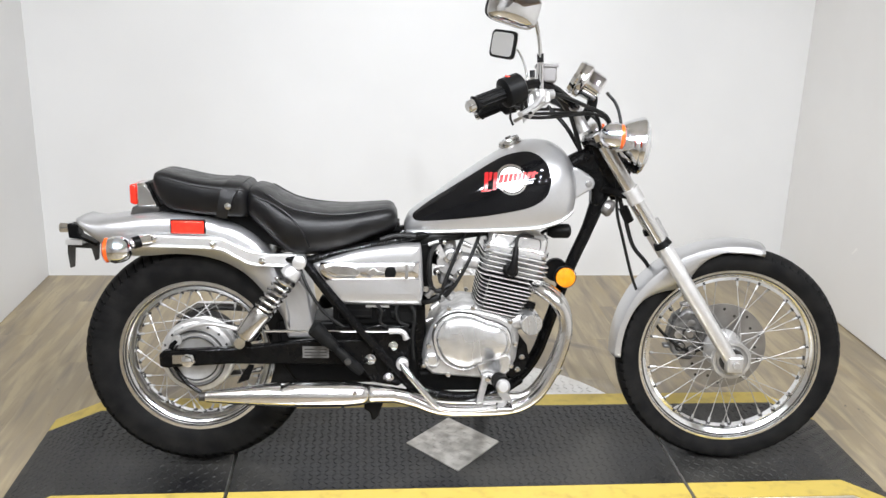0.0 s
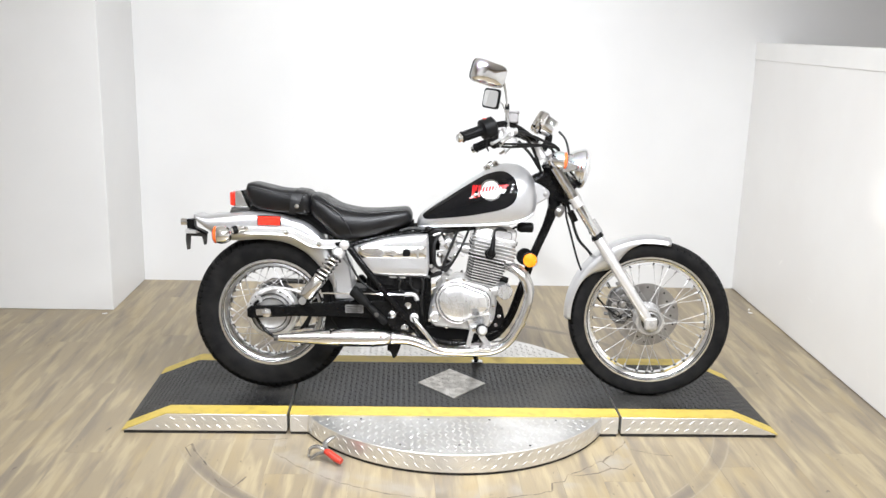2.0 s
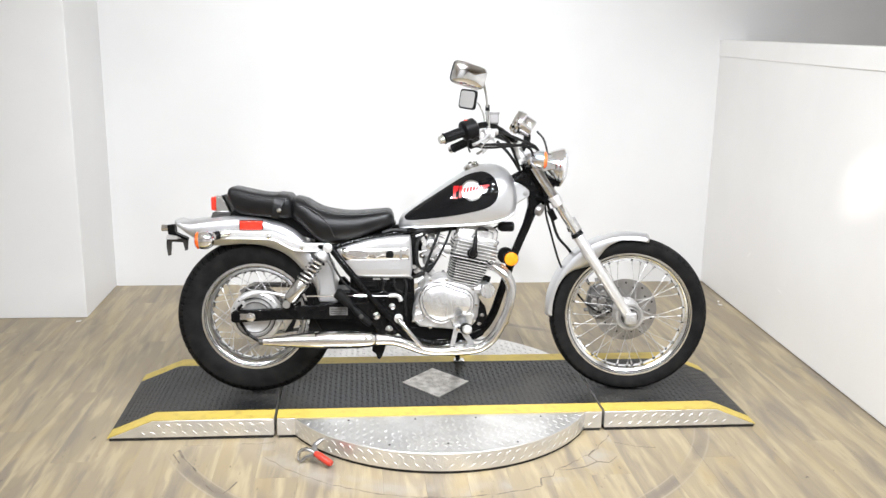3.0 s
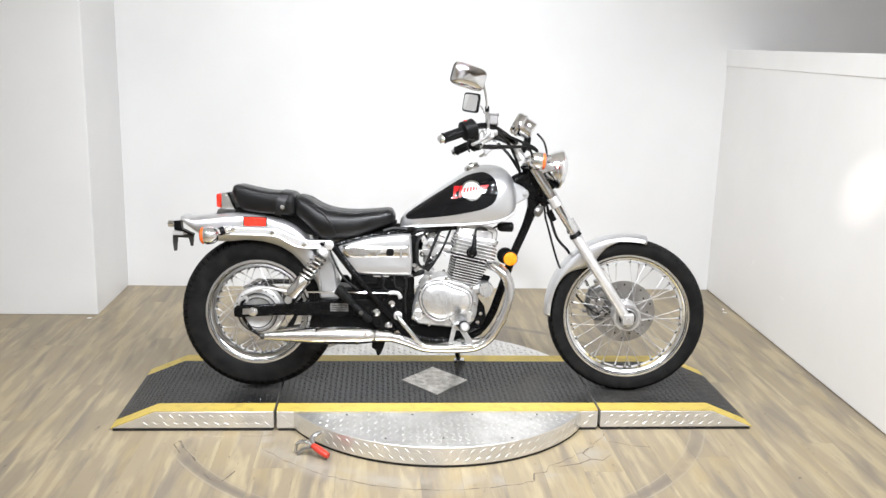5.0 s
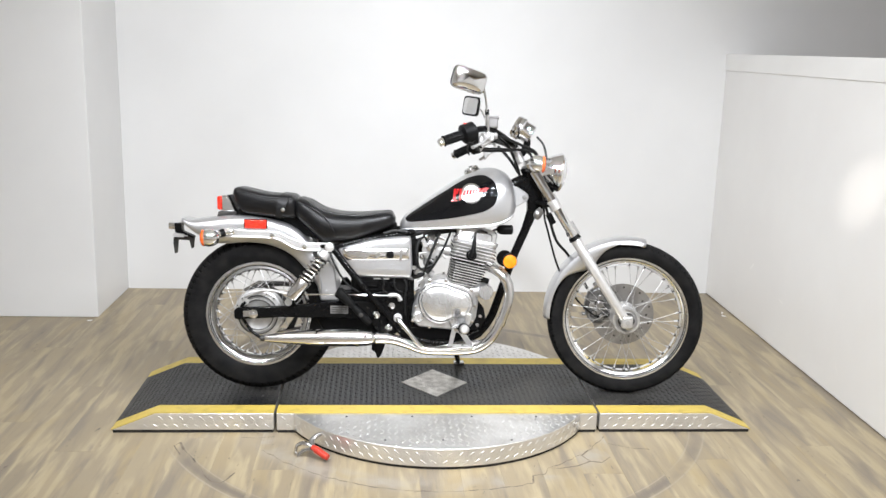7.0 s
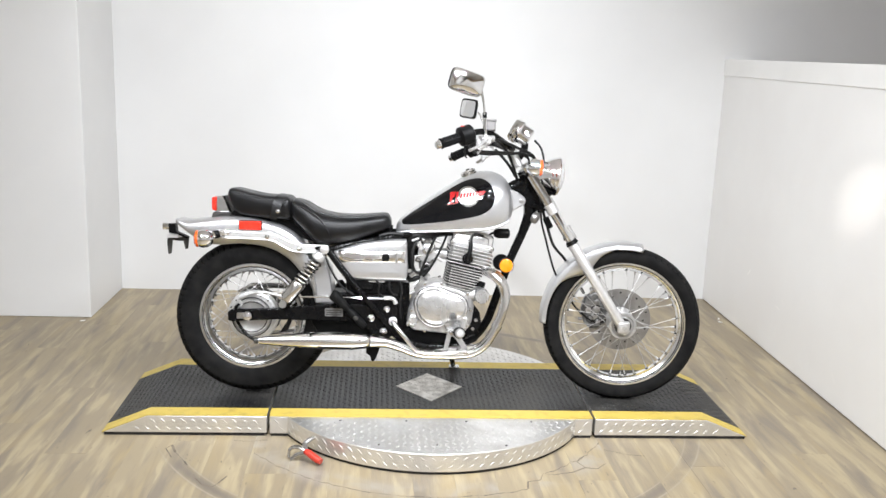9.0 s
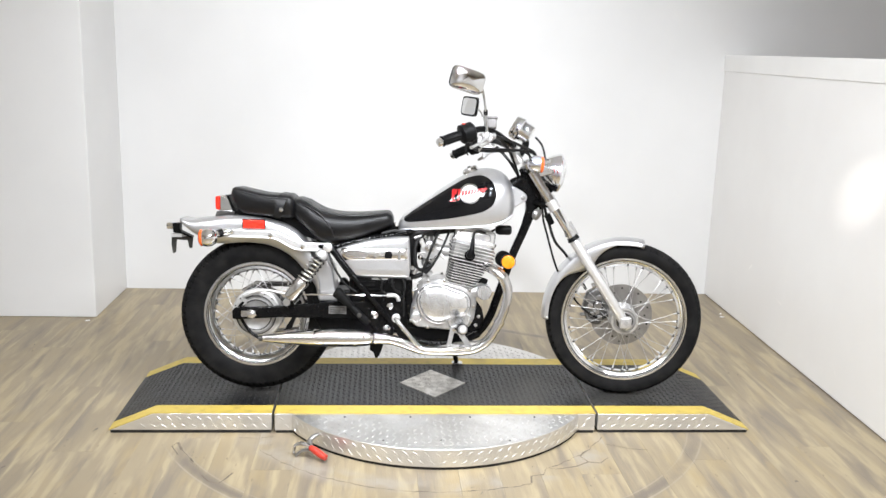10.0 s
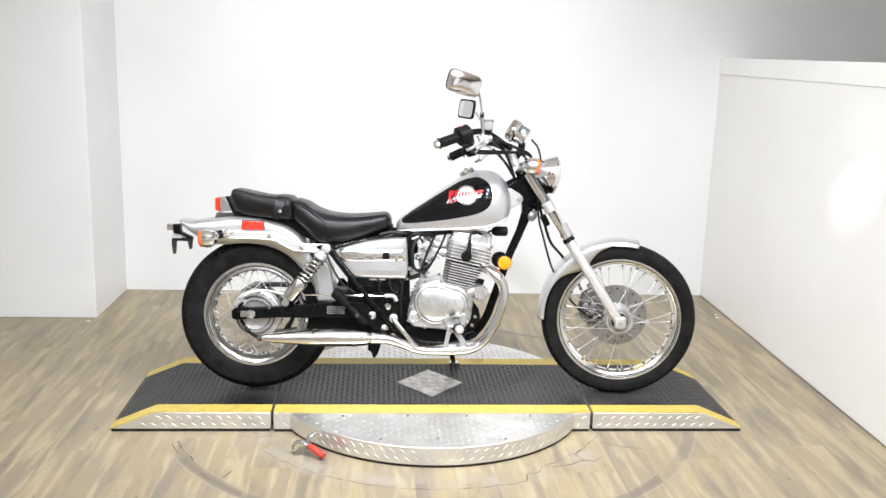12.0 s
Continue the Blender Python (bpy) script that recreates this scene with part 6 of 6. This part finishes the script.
# ---- handlebar ----
bar = part("handlebar", tube([(-0.022, -0.345, 0.959), (0.036, -0.315, 0.984), (0.105, -0.272, 1.012), (0.150, -0.225, 1.010), (0.205, -0.14, 0.985), (0.245, -0.07, 0.965), (0.262, 0, 0.962),
                              (0.245, 0.07, 0.965), (0.205, 0.14, 0.985), (0.150, 0.225, 1.010), (0.105, 0.272, 1.012), (0.036, 0.315, 0.984), (-0.022, 0.345, 0.959)], 0.0112, 14, 5), FRAME_BLACK, bike, "pulled-back handlebar")
for s in (-1, 1):
    part("riser", tube([(0.288, s * 0.035, 0.898), (0.268, s * 0.035, 0.935), (0.258, s * 0.035, 0.962)], [0.016, 0.016, 0.019], 14, 3), CAST, bar, "cast bar riser")
    e0, e1 = V(-0.034, s * 0.352, 0.954), V(0.050, s * 0.308, 0.990)
    gdv = (e1 - e0).normalized()
    e0 = e0 + gdv * 0.012
    gr = part("grip", tube([e0, e0 + gdv * 0.004, e0 + gdv * 0.012, e0 + gdv * 0.085], [0.015, 0.0205, 0.0165, 0.0165], 18), PLASTIC, bar, "black rubber grip")
    across = gdv.cross(V(0, 0, 1)).normalized()
    over = across.cross(gdv)
    for k in range(12):
        side = (across * math.cos(k * math.tau / 12) + over * math.sin(k * math.tau / 12)) * 0.0163
        part("grip_rib", tube([e0 + gdv * 0.014 + side, e0 + gdv * 0.08 + side], 0.0022, 6), PLASTIC, gr)
    part("bar_end", tube([e0 - gdv * 0.016, e0 - gdv * 0.012, e0 + gdv * 0.002], [0.010, 0.015, 0.0155], 16), CHROME, bar, "chrome bar end")
    c = e1 + gdv * 0.016
    sw = part("switch_housing", tube([c - gdv * 0.026, c - gdv * 0.022, c + gdv * 0.02, c + gdv * 0.026], [0.027, 0.035, 0.035, 0.028], 18), PLASTIC, bar, "black switch housing")
    part("housing_body", box((c.x - 0.018, c.y - 0.02, c.z - 0.035), (c.x + 0.026, c.y + 0.02, c.z + 0.006)), PLASTIC, sw, bevel=0.014)
    if s < 0:
        part("stop_switch", tube([c + V(-0.01, -0.008, 0.024), c + V(-0.008, -0.008, 0.031)], 0.010, 12), RED_PAINT, sw, "small red switch")
        # brake master cylinder
        mc = part("master_cylinder", box((0.120, -0.255, 1.019), (0.166, -0.195, 1.055)), CLOUDY, bar, "square brake fluid reservoir", bevel=0.005)
        part("reservoir_lid", box((0.117, -0.258, 1.053), (0.169, -0.192, 1.061)), CLOUDY, mc, bevel=0.002)
        part("cylinder_body", tube([(0.112, -0.262, 0.986), (0.158, -0.224, 0.993)], 0.0125, 12), CAST, mc)
    lv = part("lever", tube([(0.135, s * 0.262, 0.985), (0.128, s * 0.280, 0.978), (0.118, s * 0.300, 0.966), (0.104, s * 0.322, 0.954), (0.090, s * 0.342, 0.944), (0.082, s * 0.352, 0.940)], [0.008, 0.008, 0.007, 0.0065, 0.007, 0.008], 12, 4, 0.7), CAST, bar, "alloy brake lever" if s < 0 else "alloy clutch lever")
    part("lever_pivot", tube([(0.133, s * 0.258, 0.972), (0.133, s * 0.258, 1.002)], 0.012, 12), CAST, lv)
    part("lever_perch", prism([(0.10, 0.99), (0.15, 1.0), (0.155, 0.975), (0.12, 0.95), (0.105, 0.93), (0.098, 0.96)], min(s * 0.245, s * 0.262), max(s * 0.245, s * 0.262)), CAST, lv, bevel=0.004)
    # mirrors
    top = 0.0 if s < 0 else 0.026
    m = part("mirror_stem", tube([(0.128, s * 0.258, 1.005), (0.126 - top * 0.5, s * 0.260, 1.055), (0.123 - top * 0.8, s * 0.268, 1.10), (0.114 - top, s * 0.278, 1.145 - top * 0.5), (0.105 - top, s * 0.286, 1.17 - top)], 0.0048 if s < 0 else 0.0036, 10, 5), CHROME, bar, "chrome mirror stem")
    part("stem_nut", tube([(0.1265, s * 0.260, 1.063), (0.1255, s * 0.2615, 1.083)], 0.0076, 6), PLASTIC, m)
    part("stem_base", tube([(0.129, s * 0.257, 0.995), (0.1265, s * 0.260, 1.063)], 0.0082, 10), CHROME, m)
    yaw = -58 if s < 0 else 34
    at = pose(0.092 if s < 0 else 0.075, s * 0.300, 1.171 if s < 0 else 1.148, -11 if s < 0 else 9, 10 if s < 0 else 4, yaw)
    hw, hh, square = (0.066, 0.041, 0.42) if s < 0 else (0.063, 0.040, 0.32)
    outline = [(hw * math.copysign(abs(math.cos(a)) ** square, math.cos(a)), hh * math.copysign(abs(math.sin(a)) ** square, math.sin(a))) for a in (math.tau * (k + 0.5) / 32 for k in range(32))]
    rings = []
    for k, x in ((1.0, -0.004), (1.02, 0.002), (1.0, 0.009), (0.94, 0.017), (0.84, 0.024), (0.68, 0.030), (0.46, 0.034), (0.2, 0.0365), (0.02, 0.037)):
        rings.append([V(x * (1.0 if s < 0 else 0.30), y * k, z * k) for y, z in outline])
    part("mirror_housing", loft(rings), CHROME, m, "chrome mirror shell", at=at)
    part("mirror_edge", loft([[V(x, y * 1.02, z * 1.02) for y, z in outline] for x in (-0.007 if s > 0 else -0.009, -0.001 if s > 0 else 0.0)]), PLASTIC, m, "black edge", at=at)
    part("mirror_glass", loft([[V(x, y * 0.89, z * 0.84) for y, z in outline] for x in (-0.0082 if s > 0 else -0.0102, -0.005)]), MIRROR, m, "mirror glass", at=at)



def settle_bar():
    """The grips sit forward of the risers' line; the whole bar is turned and tipped a little to one side."""
    for ob in (bar, *bar.children_recursive):
        if ob.name.startswith(("mirror_housing", "mirror_edge", "mirror_glass", "riser")):
            continue
        for v in ob.data.vertices:
            k = min(1.0, abs(v.co.y) / 0.2)
            v.co.x += 0.032 * k
            v.co.z -= 0.011 * k
    centre = V(0.262, 0, 0.962)
    bar.matrix_basis = Matrix.Translation(centre) @ pose(0, 0, 0, -3.2, 0, -7.0) @ Matrix.Translation(-centre)


settle_bar()


def steer(degrees):
    """Turns the fork, wheel, lamps and gauge about the steering axis, as the bar is turned."""
    a, b = V(0.400, 0, 0.735), V(0.312, 0, 0.888)
    turn = Matrix.Translation(a + V(-0.009, 0, 0)) @ Matrix.Rotation(radians(degrees), 4, (b - a).normalized()) @ Matrix.Translation(-a)
    for ob in bike.children:
        if ob.name.split(".")[0] in ("fork_leg", "lower_yoke", "upper_yoke", "front_wheel", "front_fender", "brake_caliper", "headlight", "front_signal", "speedometer"):
            ob.matrix_basis = turn @ ob.matrix_basis


steer(-7.0)

# cables from the bar
for pts, r, lab in (([(0.085, -0.272, 0.975), (0.09, -0.255, 0.945), (0.14, -0.20, 0.938), (0.22, -0.12, 0.942), (0.30, -0.06, 0.945), (0.345, -0.03, 0.925), (0.36, 0.0, 0.86)], 0.0045, "black throttle cable"),
                    ([(0.09, -0.272, 0.985), (0.105, -0.25, 0.952), (0.16, -0.19, 0.948), (0.24, -0.10, 0.948), (0.31, -0.05, 0.94), (0.33, -0.03, 0.87)], 0.0042, "black throttle cable"),
                    ([(0.17, -0.212, 0.995), (0.21, -0.17, 0.985), (0.27, -0.11, 0.965), (0.335, -0.07, 0.935), (0.35, -0.05, 0.86), (0.385, -0.05, 0.72), (0.40, -0.048, 0.675), (0.43, -0.03, 0.60), (0.483, 0.02, 0.545), (0.53, 0.06, 0.48), (0.58, 0.075, 0.40)], 0.0055, "black brake hose"),
                    ([(0.10, 0.272, 0.985), (0.15, 0.22, 0.95), (0.25, 0.12, 0.95), (0.33, 0.05, 0.93), (0.34, 0.03, 0.84), (0.25, 0.04, 0.70)], 0.0045, "black clutch cable"),
                    ([(0.16, -0.2, 1.0), (0.20, -0.13, 0.978), (0.24, -0.06, 0.94), (0.27, -0.02, 0.88), (0.285, 0.0, 0.84)], 0.006, "black wiring loom"),
                    ([(0.06, -0.275, 0.965), (0.058, -0.272, 0.94), (0.066, -0.265, 0.922)], 0.0028, "black wire"),
                    ([(0.20, 0.05, 0.96), (0.245, 0.02, 0.91), (0.285, 0.02, 0.85)], 0.006, "black wiring loom")):
    part("cable", tube(pts, r, 8, 6), CABLE, bike, lab)
part("hose_union", tube([(0.392, -0.05, 0.705), (0.412, -0.045, 0.668)], 0.013, 12), PLASTIC, bike)
part("fork_boot", tube([fork_point(0.36, -0.055), fork_point(0.44, -0.052)], 0.014, 12), CAST, bike)

# ---- flakes of paint on the floor ----
for fx, fy, turn in ((-1.69, 1.06, 20), (1.68, 1.28, 65), (1.665, 1.22, 130)):
    fl = thing("paint_flake", pose(fx, fy, 0.001, 0, 0, turn), "small white flake of paint on the floor", "debris", "flakes of paint")
    part("chip", slab([(-0.013, -0.004), (0.001, -0.006), (0.012, -0.002), (0.008, 0.005), (-0.007, 0.004)], 0, 0.003), TRIM, fl, smooth=False)

# ---- ceiling lights ----
# housing for the added glare lamp, out of view
tl = thing("spotlight", look(SPOT_AT, SPOT_TO), "added unseen spotlight that imitates a glossy glare spot on the partition", "spotlight")
part("can", lathe([(0.02, 0.0), (0.025, 0.04), (0.12, 0.045), (0.13, 0.03), (0.13, 0)], (0, 0, 0), (0, 0, 1), 20), TRIM, tl)
part("arm", tube([(0, 0.02, 0.10), (0, 0.16, 0.20)], 0.008, 8), TRIM, tl)
# includes the three extra lights added behind the viewer
for px, py, watts in ROUND_LAMPS:
    tilt = look((px, py, LAMP_Z), lamp_aim(px, py)) @ pose(0, 0, 0, 180, 0, 0)
    c = thing("ceiling_light", tilt, "small round white flood light hung from the ceiling, switched on", "ceiling light", "ceiling lights")
    part("housing", lathe([(-0.09, 0), (-0.09, 0.05), (-0.07, 0.075), (0.0, 0.098), (0.02, 0.100), (0.02, 0.092), (0.0, 0.088), (-0.01, 0.0)], (0, 0, 0), (0, 0, 1), 24), TRIM, c)
    part("diffuser", lathe([(0.0, 0.087), (0.006, 0.08), (0.008, 0)], (0, 0, 0), (0, 0, 1), 24), LAMP_GLOW, c, "glowing diffuser")
    part("hanger", tube([(0, 0, -0.085), (0, 0.02, -0.12)], 0.012, 8), TRIM, c)

# ---- floor boards, last ----
rng = random.Random(11)
BW, BL = 0.14, 1.22
board_meshes = {}


def board(x0, x1, y0, y1):
    key = (round(x1 - x0, 3), round(y1 - y0, 3))
    if key not in board_meshes:
        w, l = x1 - x0 - 0.0004, y1 - y0 - 0.0004
        bm = box((0, 0, -0.006), (w, l, 0))
        me = bpy.data.meshes.new("plank")
        bm.to_mesh(me)
        bm.free()
        me.materials.append(PLANK)
        board_meshes[key] = me
    ob = new("plank", board_meshes[key])
    ob.parent = floor
    ob.matrix_basis = pose(x0 + 0.0006, y0 + 0.0006, 0)


for i in range(int((X1 - X0) / BW) + 1):
    x0 = X1 - (i + 1) * BW
    xa, xb = max(X0, x0), x0 + BW
    if xb - xa < 0.01:
        continue
    y = Y1 - (0.2 + 0.98 * ((i * 0.37) % 1.0))
    cuts = [Y1] + [y - k * BL for k in range(9)]
    for a, b in zip(cuts[1:], cuts):
        lo = max(a, Y0)
        if b - lo > 0.02:
            board(xa, xb, lo, b)
